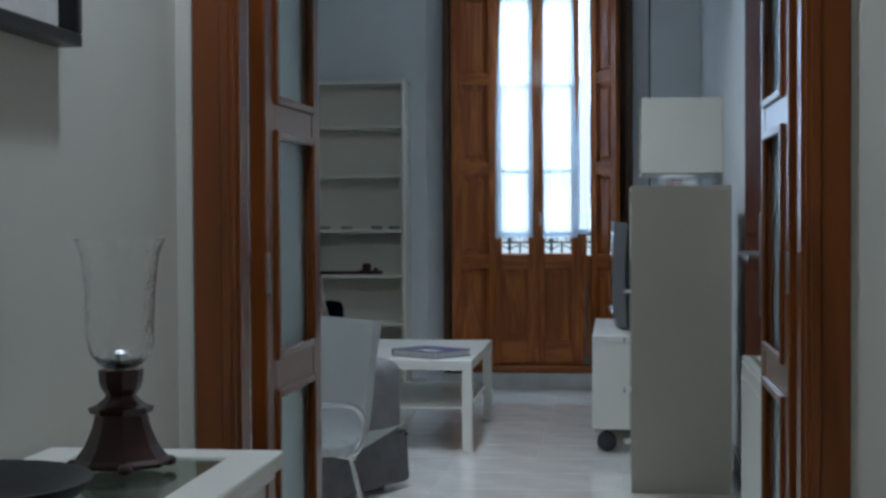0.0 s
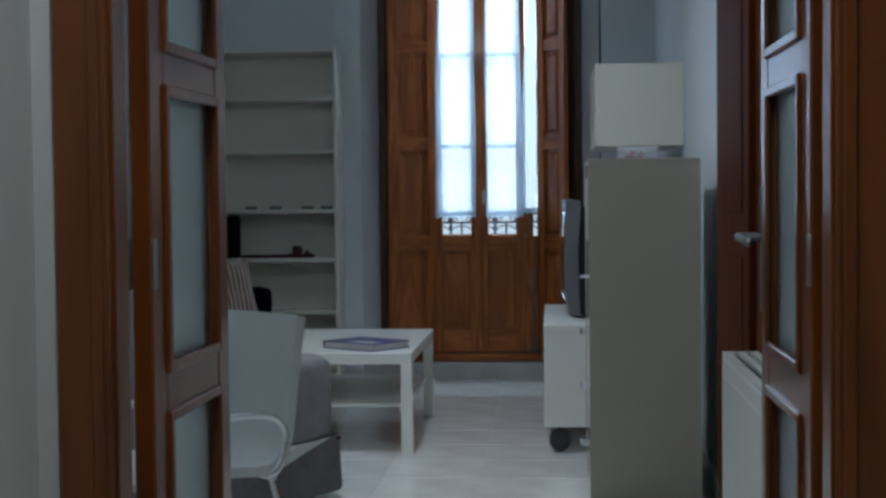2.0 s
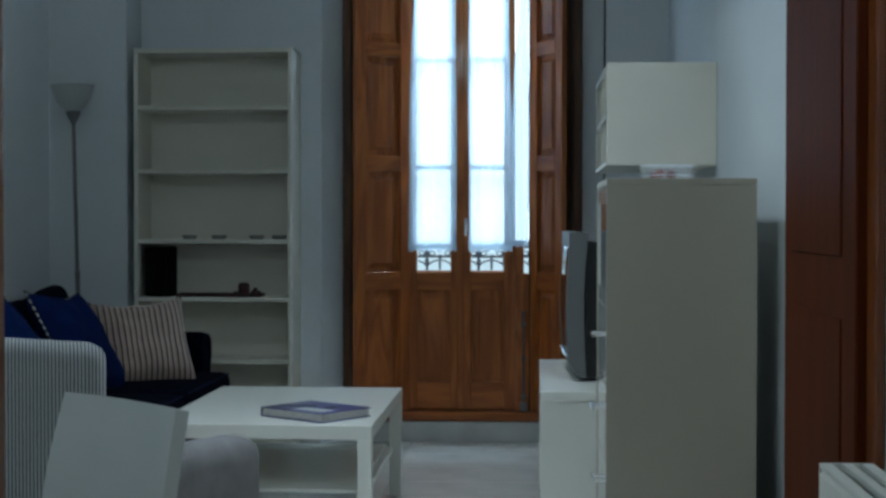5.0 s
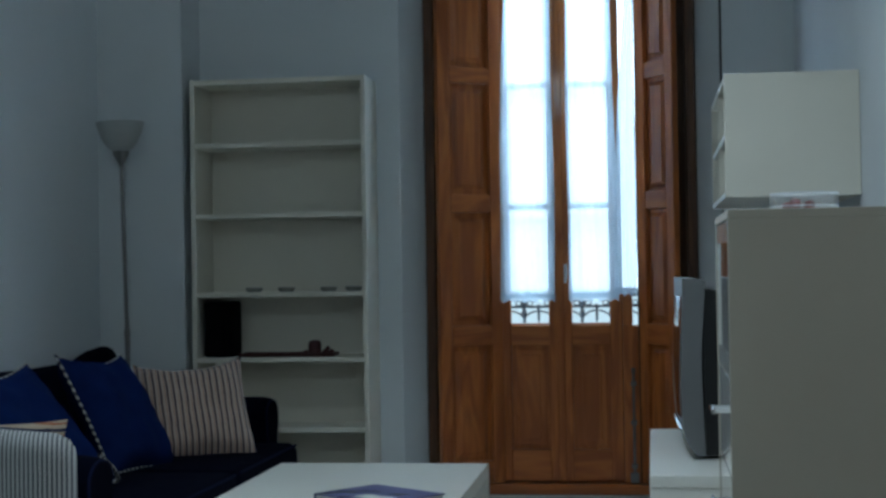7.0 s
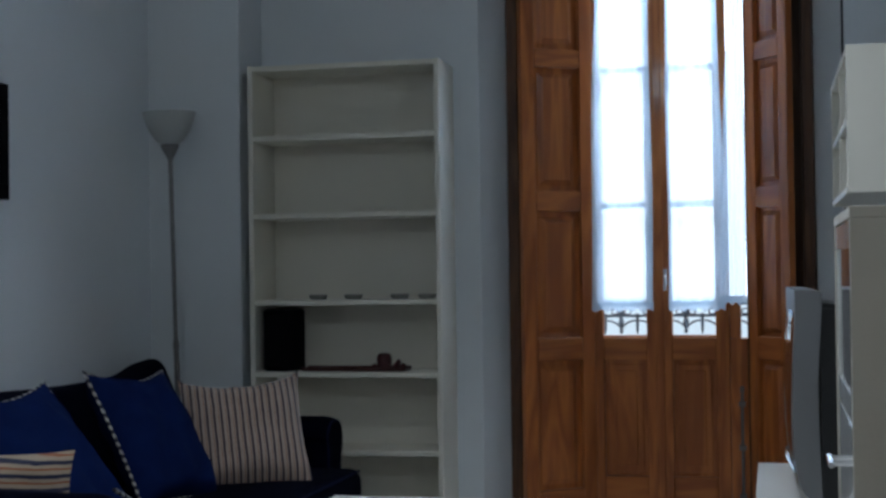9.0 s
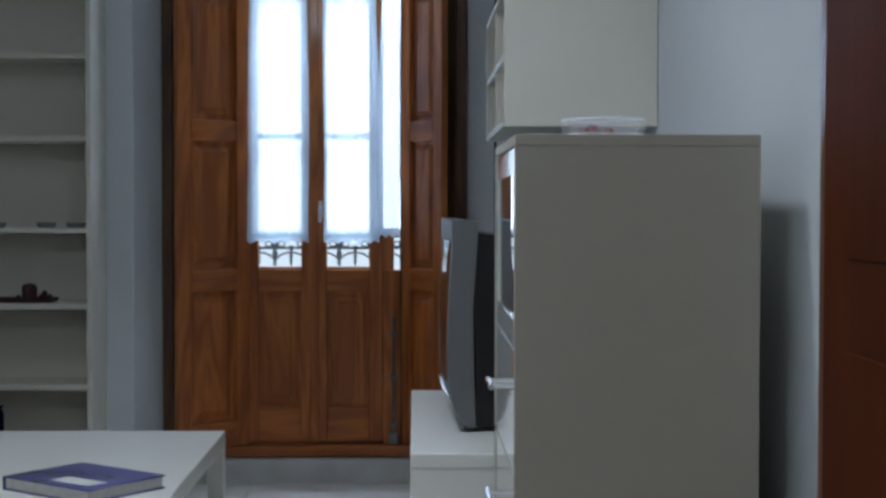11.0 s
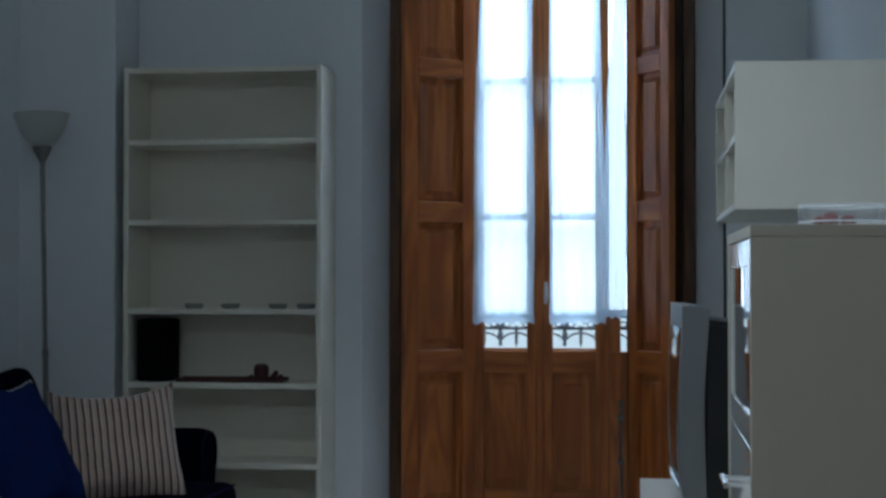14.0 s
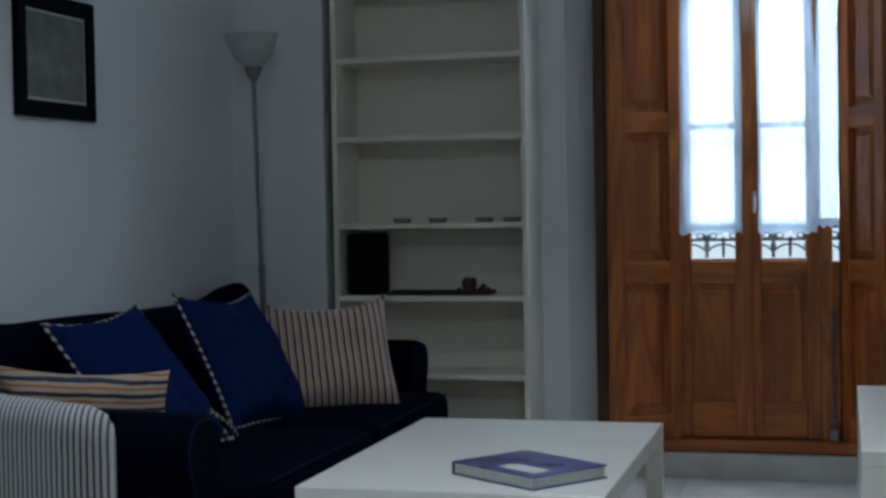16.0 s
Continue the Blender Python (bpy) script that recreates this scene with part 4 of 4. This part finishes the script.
def tv_bench():
    x0, x1, y0, y1, z0, z1 = 1.227, 1.70, -2.220, -1.02, 0.116, 0.568
    c = thing("tv_bench", "low white drawer bench on grey castors", "tv bench", pose(x0, y0, 0))
    w, d = x1 - x0, y1 - y0
    part("top", boxes((0, w, 0, d, z1 - 0.035, z1), bevel=0.002), M_WHITE, c)
    part("side", boxes((0.002, w, 0.002, 0.022, z0, z1 - 0.035), bevel=0.001), M_WHITE, c)
    part("side", boxes((0.002, w, d - 0.022, d - 0.002, z0, z1 - 0.035), bevel=0.001), M_WHITE, c)
    part("bottom", boxes((0.022, w - 0.01, 0.022, d - 0.022, z0, z0 + 0.018)), M_WHITE, c)
    part("back", boxes((w - 0.01, w - 0.002, 0.022, d - 0.022, z0, z1 - 0.035)), M_WHITE, c)
    for k in range(2):
        a, b = 0.024 + k * (d - 0.048) / 2, 0.020 + (k + 1) * (d - 0.048) / 2
        dr = part("drawer", boxes((0.0, 0.018, a, b, z0 + 0.002, z1 - 0.038), bevel=0.001), M_WHITE, c)
    for x in (0.07, w - 0.07):
        for y in (0.08, d - 0.08):
            bm = bmesh.new()
            box(bm, x - 0.014, x + 0.014, y - 0.03, y + 0.03, 0.088, z0 - 0.0005, bevel=0.004)
            cs = part("castor", bm, M_BLACK, c, "grey twin-wheel castor")
            for o in (-0.030, 0.006):
                bm = bmesh.new()
                lathe(bm, [(0.030, 0.0), (0.046, 0.004), (0.048, 0.012), (0.046, 0.020), (0.030, 0.024)], 20)
                part("wheel", bm, M_RUBBER, cs, smooth=True, at=pose(x, y + o + (0.024 if o < 0 else 0.024), 0.0485, 90, 0, 0))


def television():
    t = thing("television", "silver and black tube television on the white bench", "television", pose(1.545, -1.585, 0.569, 0, 0, 1.5))
    # local: screen faces -x
    W, H = 0.62, 0.545
    bm = bmesh.new()
    prof = arc([(-0.180, 0.012), (-0.210, 0.045), (-0.224, 0.11), (-0.229, 0.22), (-0.226, 0.36), (-0.220, 0.47), (-0.220, H - 0.006), (-0.214, H), (-0.160, H - 0.003), (-0.153, H - 0.03), (-0.166, 0.32), (-0.162, 0.10), (-0.158, 0.012)], 3)
    a = [bm.verts.new((q[0], -W / 2, q[1])) for q in prof]
    b = [bm.verts.new((q[0], W / 2, q[1])) for q in prof]
    k = len(prof)
    bm.faces.new(a)
    bm.faces.new(b[::-1])
    for i in range(k):
        j = (i + 1) % k
        bm.faces.new((a[j], a[i], b[i], b[j]))
    part("bezel", bm, M_SILVER, t, "silver plastic surround", smooth=True)
    bm = bmesh.new()
    n = 8
    rows = []
    for j in range(n + 1):
        v = j / n * 2 - 1
        rows.append([bm.verts.new((-0.237 + 0.012 * u * u + 0.009 * v * v, u * 0.265, 0.30 + v * 0.19)) for u in [i / n * 2 - 1 for i in range(n + 1)]])
    for p, q in zip(rows, rows[1:]):
        for i in range(n):
            bm.faces.new((p[i], p[i + 1], q[i + 1], q[i]))
    r = bmesh.ops.extrude_face_region(bm, geom=list(bm.faces))
    for v in r["geom"]:
        if isinstance(v, bmesh.types.BMVert):
            v.co.x += 0.03
    part("screen", bm, M_SCREEN, t, "dark curved glass screen", smooth=True)
    bm = bmesh.new()
    sec = ((-0.170, 0.304, 0.010, 0.515), (0.02, 0.298, 0.010, 0.490), (0.13, 0.20, 0.03, 0.42), (0.20, 0.15, 0.05, 0.36))
    rings = [[bm.verts.new(c) for c in ((x, -w, z0), (x, w, z0), (x, w, z1), (x, -w, z1))] for x, w, z0, z1 in sec]
    for p, q in zip(rings, rings[1:]):
        for i in range(4):
            bm.faces.new((p[i], p[(i + 1) % 4], q[(i + 1) % 4], q[i]))
    bm.faces.new(rings[0][::-1])
    bm.faces.new(rings[-1])
    bmesh.ops.bevel(bm, geom=list(bm.edges), offset=0.012, segments=2, affect="EDGES")
    hs = part("housing", bm, M_BLACK, t, "black tapered rear housing", smooth=True)
    for k in range(5):
        part("vent", boxes((-0.06, 0.0, -0.3035, -0.297, 0.36 + k * 0.014, 0.366 + k * 0.014)), M_RUBBER, hs)
    part("foot", boxes((-0.15, 0.06, -0.20, 0.20, 0.0, 0.014), bevel=0.004), M_BLACK, t)
    bm = bmesh.new()
    tube(bm, arc([(-0.224, -0.25, 0.085), (-0.233, -0.10, 0.098), (-0.236, 0.0, 0.102), (-0.233, 0.10, 0.098), (-0.224, 0.25, 0.085)], 4), 0.006, 6)
    part("trim", bm, M_CHROME, t, "bright trim strip", smooth=True)


def glass_bowl():
    b = thing("glass_bowl", "low clear glass bowl with red sweets on the tall cabinet", "bowl", pose(1.613, -2.73, 1.2715))
    bm = bmesh.new()
    lathe(bm, [(0.055, 0.0), (0.070, 0.003), (0.080, 0.016), (0.084, 0.040), (0.082, 0.052), (0.076, 0.054), (0.070, 0.044), (0.064, 0.028), (0.052, 0.014), (0.01, 0.011)], 14)
    part("bowl", bm, M_CLEAR, b, smooth=False)
    # two pale rings paint the glints along the rim and wall of the bowl
    for z, q in ((0.052, 0.0032), (0.022, 0.0016)):
        bm = bmesh.new()
        rr = 0.080 if z > 0.05 else 0.081
        tube(bm, [(rr * math.cos(k * math.pi / 12), rr * math.sin(k * math.pi / 12), z) for k in range(24)], q, 6, close=True)
        part("rim", bm, M_GLINT, b, "pale ring painting the glint on the clear glass", smooth=True)
    for x, y, q in ((-0.022, -0.012, 0.016), (0.014, 0.012, 0.014), (-0.040, 0.016, 0.012), (0.006, -0.026, 0.012)):
        bm = bmesh.new()
        bmesh.ops.create_icosphere(bm, subdivisions=2, radius=q)
        part("sweet", bm, M_RED, b, "red wrapped sweet", smooth=True, at=pose(x, y, 0.0115 + q * 0.9))


def radiator():
    x0, x1, y0, y1, z0, z1 = XR - 0.135, XR - 0.03, -5.50, -4.455, 0.10, 0.69
    r = thing("radiator", "white double panel radiator on the wall", "radiator", pose(0, 0, 0))
    for a, b in ((x0, x0 + 0.022), (x1 - 0.022, x1)):
        p = part("panel", boxes((a, b, y0, y1, z0, z1 - 0.012), bevel=0.008), M_WHITE, r)
        for k in range(21):
            yy = y0 + 0.05 + k * (y1 - y0 - 0.10) / 20
            if a == x0:
                part("rib", boxes((a - 0.004, a + 0.001, yy - 0.012, yy + 0.012, z0 + 0.05, z1 - 0.06), bevel=0.003), M_WHITE, p)
    part("end_cap", boxes((x0 + 0.001, x1 - 0.001, y1 - 0.004, y1 + 0.001, z0, z1), bevel=0.001), M_WHITE, r)
    part("end_cap", boxes((x0 + 0.001, x1 - 0.001, y0 - 0.001, y0 + 0.004, z0, z1), bevel=0.001), M_WHITE, r)
    part("core", boxes((x0 + 0.024, x1 - 0.024, y0 + 0.01, y1 - 0.01, z0 + 0.02, z1 - 0.045)), M_RUBBER, r)
    for a, b in ((x0 + 0.002, x0 + 0.024), (x0 + 0.044, x0 + 0.062), (x1 - 0.024, x1 - 0.002)):
        part("grille_bar", boxes((a, b, y0 + 0.004, y1 - 0.004, z1 - 0.011, z1), bevel=0.001), M_WHITE, r)
    for y in (y0 + 0.15, y1 - 0.15):
        part("bracket", boxes((x1, XR - 0.0005, y - 0.02, y + 0.02, 0.3, 0.5)), M_STEEL, r)


def armchair():
    # local: faces +y
    a = thing("armchair", "grey armchair with a ticking-striped back and gathered skirt", "armchair", pose(-0.015, -3.285, 0, 0, 0, -26))
    bm = bmesh.new()
    soft_box(bm, -0.31, 0.31, -0.37, -0.26, 0.20, 0.850, 0.05, 4)
    part("backrest", bm, M_TICK, a, smooth=True)
    for s in (-1, 1):
        bm = bmesh.new()
        xa, xb = sorted((s * 0.370, s * 0.20))
        soft_box(bm, xa, xb, -0.30, 0.31, 0.20, 0.550, 0.065, 4)
        part("arm", bm, M_GREYC, a, smooth=True)
    bm = bmesh.new()
    soft_box(bm, -0.20, 0.20, -0.22, 0.29, 0.19, 0.45, 0.05, 4)
    part("seat_cushion", bm, M_GREYC, a, smooth=True)
    bm = bmesh.new()
    n = 96
    pts = []
    x1, y0, y1 = 0.362, -0.365, 0.312
    per = 2 * (2 * x1 + y1 - y0)
    lo, hi = [], []
    for i in range(n):
        s = i / n * per
        if s < 2 * x1:
            x, y, nx, ny = -x1 + s, y0, 0, -1
        elif s < 2 * x1 + y1 - y0:
            x, y, nx, ny = x1, y0 + s - 2 * x1, 1, 0
        elif s < 4 * x1 + y1 - y0:
            x, y, nx, ny = x1 - (s - 2 * x1 - y1 + y0), y1, 0, 1
        else:
            x, y, nx, ny = -x1, y1 - (s - 4 * x1 - y1 + y0), -1, 0
        f = 0.030 + 0.005 * math.sin(i * 1.3) + 0.004 * math.sin(i * 0.57)
        hi.append(bm.verts.new((x + nx * 0.012, y + ny * 0.012, 0.240)))
        lo.append(bm.verts.new((x + nx * f, y + ny * f, 0.035)))
    for i in range(n):
        j = (i + 1) % n
        bm.faces.new((lo[i], lo[j], hi[j], hi[i]))
    bmesh.ops.solidify(bm, geom=list(bm.faces), thickness=0.006)
    sk = part("skirt", bm, M_GREYC, a, "gathered grey skirt", smooth=True)
    bm = bmesh.new()
    tube(bm, [(-x1 - 0.006, y0 - 0.006, 0.225), (x1 + 0.006, y0 - 0.006, 0.225), (x1 + 0.006, y1 + 0.006, 0.225), (-x1 - 0.006, y1 + 0.006, 0.225)], 0.006, 6, close=True)
    part("piping", bm, M_NAVY, sk, "dark piping", smooth=True)
    for x in (-0.29, 0.29):
        for y in (-0.33, 0.23):
            bm = bmesh.new()
            lathe(bm, [(0.017, 0.0), (0.026, 0.05), (0.026, 0.20)], 12, x, y)
            part("foot", bm, M_MAHOG, a, smooth=True)


def shell_chair():
    # local: faces -y; one bent shell, chrome loop arms and legs
    c = thing("chair", "white leatherette shell chair with chrome loop arms", "chair", pose(0.410, -4.715, 0, 0, 0, -42))
    prof = arc([(-0.42, 0.425), (-0.36, 0.450), (-0.20, 0.440), (-0.07, 0.432), (-0.005, 0.470), (0.022, 0.56), (0.045, 0.70), (0.075, 0.826)], 5)
    bm = bmesh.new()
    k, nx = len(prof), 12
    rows = []
    for i, p in enumerate(prof):
        v = i / (k - 1)
        w = 0.205 - 0.020 * max(0, (v - 0.5) * 2) ** 2
        rows.append([bm.verts.new((u * w, p[0] + (0.012 * u * u if v < 0.5 else -0.018 * u * u), p[1] + (0.010 * u * u if v < 0.5 else 0))) for u in [2 * j / nx - 1 for j in range(nx + 1)]])
    for a, b in zip(rows, rows[1:]):
        for j in range(nx):
            bm.faces.new((a[j], a[j + 1], b[j + 1], b[j]))
    bmesh.ops.recalc_face_normals(bm, faces=bm.faces)
    bmesh.ops.solidify(bm, geom=list(bm.faces), thickness=0.026)
    part("shell", bm, M_LEATHER, c, smooth=True)
    for s in (-1, 1):
        x = s * 0.214
        bm = bmesh.new()
        tube(bm, arc([(s * 0.20, -0.30, 0.425), (x, -0.31, 0.43), (x, -0.315, 0.48), (x, -0.30, 0.55), (x, -0.24, 0.575), (x, -0.14, 0.580), (x, -0.05, 0.565), (x, -0.012, 0.52), (x, -0.015, 0.47), (x, -0.045, 0.425), (s * 0.20, -0.06, 0.415)], 5), 0.011, 10)
        part("arm", bm, M_CHROME, c, "bright chrome loop arm", smooth=True)
    bm = bmesh.new()
    tube(bm, [(-0.20, -0.30, 0.412), (0.20, -0.30, 0.412)], 0.010, 8)
    tube(bm, [(-0.20, -0.04, 0.405), (0.20, -0.04, 0.405)], 0.010, 8)
    part("seat_rail", bm, M_CHROME, c, smooth=True)
    for s in (-1, 1):
        for y, yf in ((-0.30, -0.36), (-0.04, 0.05)):
            bm = bmesh.new()
            tube(bm, [(s * 0.19, y, 0.405), (s * 0.215, yf, 0.012)], 0.010, 8)
            lg = part("leg", bm, M_CHROME, c, smooth=True)
            bm = bmesh.new()
            lathe(bm, [(0.013, 0.0), (0.013, 0.02)], 10, s * 0.2155, yf)
            part("foot_cap", bm, M_BLACK, lg, smooth=True)


bookcase()
coffee_table()
book()
sofa()
cushion("cream cushion with narrow dark and rust stripes, on the sofa", leaning((-0.53, -0.75, 0.422), (0.36, 0.17, 0.02), (-0.175, 0.20, 0.36)), 0.445, 0.46, 0.17, M_STRIPE, sag=0.055)
cushion("royal blue cushion with twisted black and white cord edging", leaning((-0.635, -1.12, 0.422), (0.09, 0.345, -0.02), (-0.24, 0.09, 0.42)), 0.41, 0.50, 0.16, M_BLUE, True, sag=0.03)
blue = cushion("royal blue cushion with a loose cord end, against the sofa back", leaning((-0.625, -1.80, 0.438), (0.10, 0.33, 0.03), (-0.29, 0.15, 0.39)), 0.38, 0.52, 0.13, M_BLUE, True, sag=0.02)
cushion("gold and navy striped lumbar cushion beside the sofa arm", leaning((-0.80, -2.09, 0.445), (0.50, 0.02, -0.012), (-0.04, -0.01, 0.26)), 0.52, 0.275, 0.11, M_STRIPEB, sag=0.012)
bm = bmesh.new()
tube(bm, arc([(0.19, 0.0, 0.0), (0.185, -0.03, -0.010), (0.08, -0.12, 0.0), (-0.03, -0.19, 0.02), (-0.06, -0.21, 0.02)], 4), 0.0065, 6)
part("cord_end", bm, M_CORD, blue, "loose frayed cord end", smooth=True)
floor_lamp()
picture("picture", "dark framed grey print hanging above the sofa", pose(XL + 0.001, -1.435, 1.432, 0, 0, -90), 0.48, 0.388, 0.052, M_SPEAKER, M_PRINT, 0.010)
tall_cabinet()
wall_box()
tv_bench()
television()
glass_bowl()
radiator()
armchair()
shell_chair()

# things on the bookcase
sp = thing("loudspeaker", "black curved loudspeaker standing on a bookcase shelf", "loudspeaker", pose(-0.693, 0.13, 0.7722))
bm = bmesh.new()
prism(bm, [(-0.072, -0.07), (0.03, -0.085), (0.050, -0.07), (0.068, -0.02), (0.068, 0.06), (-0.072, 0.07)], 0, 0.252)
bmesh.ops.bevel(bm, geom=list(bm.edges), offset=0.008, segments=2, affect="EDGES")
part("cabinet", bm, M_SPEAKER, sp, smooth=True)
part("grille", boxes((-0.060, 0.020, -0.092, -0.082, 0.02, 0.235), bevel=0.004), M_SPEAKER, sp, "dark cloth front grille")
tr = thing("tray", "long dark wooden tray with berries on a bookcase shelf", "tray", pose(-0.385, 0.11, 0.7722))
part("tray_base", boxes((-0.22, 0.22, -0.05, 0.05, 0.0, 0.006), bevel=0.002), M_MAHOG, tr)
part("tray_rim", boxes((-0.22, 0.22, -0.052, -0.045, 0.006, 0.018), (-0.22, 0.22, 0.045, 0.052, 0.006, 0.018), bevel=0.002), M_MAHOG, tr)
dec = thing("candle_ornament", "small dark red candle ornament with berries on the tray", "ornament", pose(-0.265, 0.11, 0.7785))
bm = bmesh.new()
lathe(bm, [(0.026, 0.0), (0.030, 0.01), (0.030, 0.05), (0.024, 0.062), (0.010, 0.066)], 16)
part("candle", bm, M_BERRY, dec, smooth=True)
for x, y, z, r in ((0.05, 0.0, 0.014, 0.015), (0.075, 0.01, 0.012, 0.013), (-0.04, -0.01, 0.012, 0.012), (0.062, -0.012, 0.030, 0.011), (0.02, -0.03, 0.012, 0.012)):
    bm = bmesh.new()
    bmesh.ops.create_icosphere(bm, subdivisions=2, radius=r)
    part("berry", bm, M_BERRY, dec, smooth=True, at=pose(x, y, z))
dish0 = thing("glass_dish", "small round dull glass dish on a bookcase shelf", "dish", pose(-0.545, 0.12, 1.0632), "glass dishes on the bookcase")
bm = bmesh.new()
lathe(bm, [(0.028, 0.0), (0.036, 0.008), (0.037, 0.020), (0.033, 0.020), (0.030, 0.010), (0.004, 0.006)], 18)
part("dish", bm, M_DISH, dish0, smooth=True)
for x in (-0.395, -0.20, -0.085):
    copy_thing(dish0, pose(x, 0.12, 1.0632))

# cable down the window wall
bm = bmesh.new()
tube(bm, [(1.562, YB - 0.006, 0.08), (1.561, YB - 0.006, 1.4), (1.563, YB - 0.006, 3.2)], 0.005, 6)
tagged(part("cable", bm, M_BLACK, None, smooth=True), "thin black cable running up the wall", "cable")

# ---- hall ----
def console():
    x0, x1, y0, y1, H = HX0 + 0.014, 0.815, -8.38, -7.085, 0.785
    c = thing("console_table", "white moulded console table with inset glass top", "console table", pose(0, 0, 0))
    b = 0.075
    bm = bmesh.new()
    for d in ((x0, x1, y0, y0 + b), (x0, x1, y1 - b, y1), (x0, x0 + b, y0 + b, y1 - b), (x1 - b, x1, y0 + b, y1 - b)):
        box(bm, d[0], d[1], d[2], d[3], H - 0.028, H, bevel=0.005, seg=2)
    part("top_frame", bm, M_WHITE, c)
    part("glass_inset", boxes((x0 + b - 0.003, x1 - b + 0.003, y0 + b - 0.003, y1 - b + 0.003, H - 0.010, H - 0.004)), M_CGLASS, c, "greenish inset glass")
    part("inset_board", boxes((x0 + b - 0.003, x1 - b + 0.003, y0 + b - 0.003, y1 - b + 0.003, H - 0.022, H - 0.011)), M_CREAM, c, "pale board below the glass")
    part("under_moulding", boxes((x0 + 0.012, x1 - 0.012, y0 + 0.012, y1 - 0.012, H - 0.046, H - 0.029), bevel=0.005), M_WHITE, c)
    part("apron", boxes((x0 + 0.025, x1 - 0.025, y0 + 0.025, y1 - 0.025, H - 0.16, H - 0.047), bevel=0.002), M_WHITE, c)
    for x in (x0 + 0.03, x1 - 0.08):
        for y in (y0 + 0.03, y1 - 0.08):
            bm = bmesh.new()
            box(bm, x, x + 0.05, y, y + 0.05, 0, H - 0.161, bevel=0.004)
            part("leg", bm, M_WHITE, c)


def hurricane_lamp():
    l = thing("candle_lamp", "hurricane candle lamp with etched glass on a dark mahogany foot", "candle lamp", pose(0.612, -7.275, 0.7855))
    bm = bmesh.new()
    rings = []
    for r, z in ((0.072, 0.006), (0.074, 0.012), (0.066, 0.018), (0.054, 0.034), (0.043, 0.060), (0.038, 0.080), (0.046, 0.083), (0.048, 0.091), (0.036, 0.095), (0.025, 0.104), (0.022, 0.109), (0.029, 0.120), (0.032, 0.130), (0.033, 0.147)):
        rings.append([bm.verts.new((r * math.cos(math.pi / 8 + i * math.pi / 4), r * math.sin(math.pi / 8 + i * math.pi / 4), z)) for i in range(8)])
    for a, b in zip(rings, rings[1:]):
        for i in range(8):
            bm.faces.new((a[i], a[(i + 1) % 8], b[(i + 1) % 8], b[i]))
    bm.faces.new(rings[0][::-1])
    bm.faces.new(rings[-1])
    part("stand", bm, M_MAHOG, l)
    for i in range(4):
        a = math.pi / 8 + i * math.pi / 2
        bm = bmesh.new()
        bmesh.ops.create_icosphere(bm, subdivisions=2, radius=0.011)
        for v in bm.verts:
            v.co.z *= 0.75
        part("foot", bm, M_MAHOG, l, smooth=True, at=pose(0.070 * math.cos(a), 0.070 * math.sin(a), 0.0083))
    bm = bmesh.new()
    lathe(bm, [(0.020, 0.1475), (0.032, 0.154), (0.044, 0.168), (0.049, 0.19), (0.052, 0.27), (0.057, 0.312), (0.068, 0.340), (0.066, 0.340), (0.0555, 0.312), (0.0500, 0.27), (0.047, 0.19), (0.042, 0.170), (0.030, 0.158), (0.004, 0.155)], 32)
    part("glass_chimney", bm, M_ETCH, l, "clear glass chimney with cut decoration", smooth=True)
    bm = bmesh.new()
    lathe(bm, [(0.017, 0.1595), (0.018, 0.170), (0.012, 0.175)], 14)
    part("candle_cup", bm, M_CHROME, l, smooth=True)


console()
hurricane_lamp()
# black leather bag, with a plain turned bowl standing in for its shape
bag = thing("leather_bowl", "dark leather bag on the console table, simplified to a bowl shape", "bowl", pose(0.545, -7.66, 0.7855))
bm = bmesh.new()
lathe(bm, [(0.06, 0.0), (0.11, 0.012), (0.145, 0.035), (0.155, 0.05), (0.148, 0.05), (0.10, 0.022), (0.01, 0.012)], 28)
part("bowl", bm, M_BLACK, bag, smooth=True)
picture("hall_picture", "black framed picture with a pale mount on the hall wall", pose(HX0 + 0.001, -7.40, 1.440, 0, 0, -90), 0.80, 0.60, 0.022, M_BLACK, M_PALE, 0.07, 0.045)


# ---- floor tiles ----
def tiles(x0, x1, y0, y1, size):
    bm = bmesh.new()
    g = 0.0009
    box(bm, g, size - g, g, size - g, -0.004, 0.0, bevel=0.0008)
    me = mesh_of("tile", bm, M_TILE)
    fl = bpy.data.objects["floor"]
    nx, ny = math.ceil((x1 - x0) / size), math.ceil((y1 - y0) / size)
    for i in range(nx):
        for j in range(ny):
            t = new("tile", me)
            t.parent = fl
            t.location = (x0 + i * size, y1 - (j + 1) * size, 0)


tiles(XL - 0.2, 2.0, YD + 0.07, 0.41, 0.40)
tiles(HX0, HX1, HY, YD + 0.0690, 0.40)
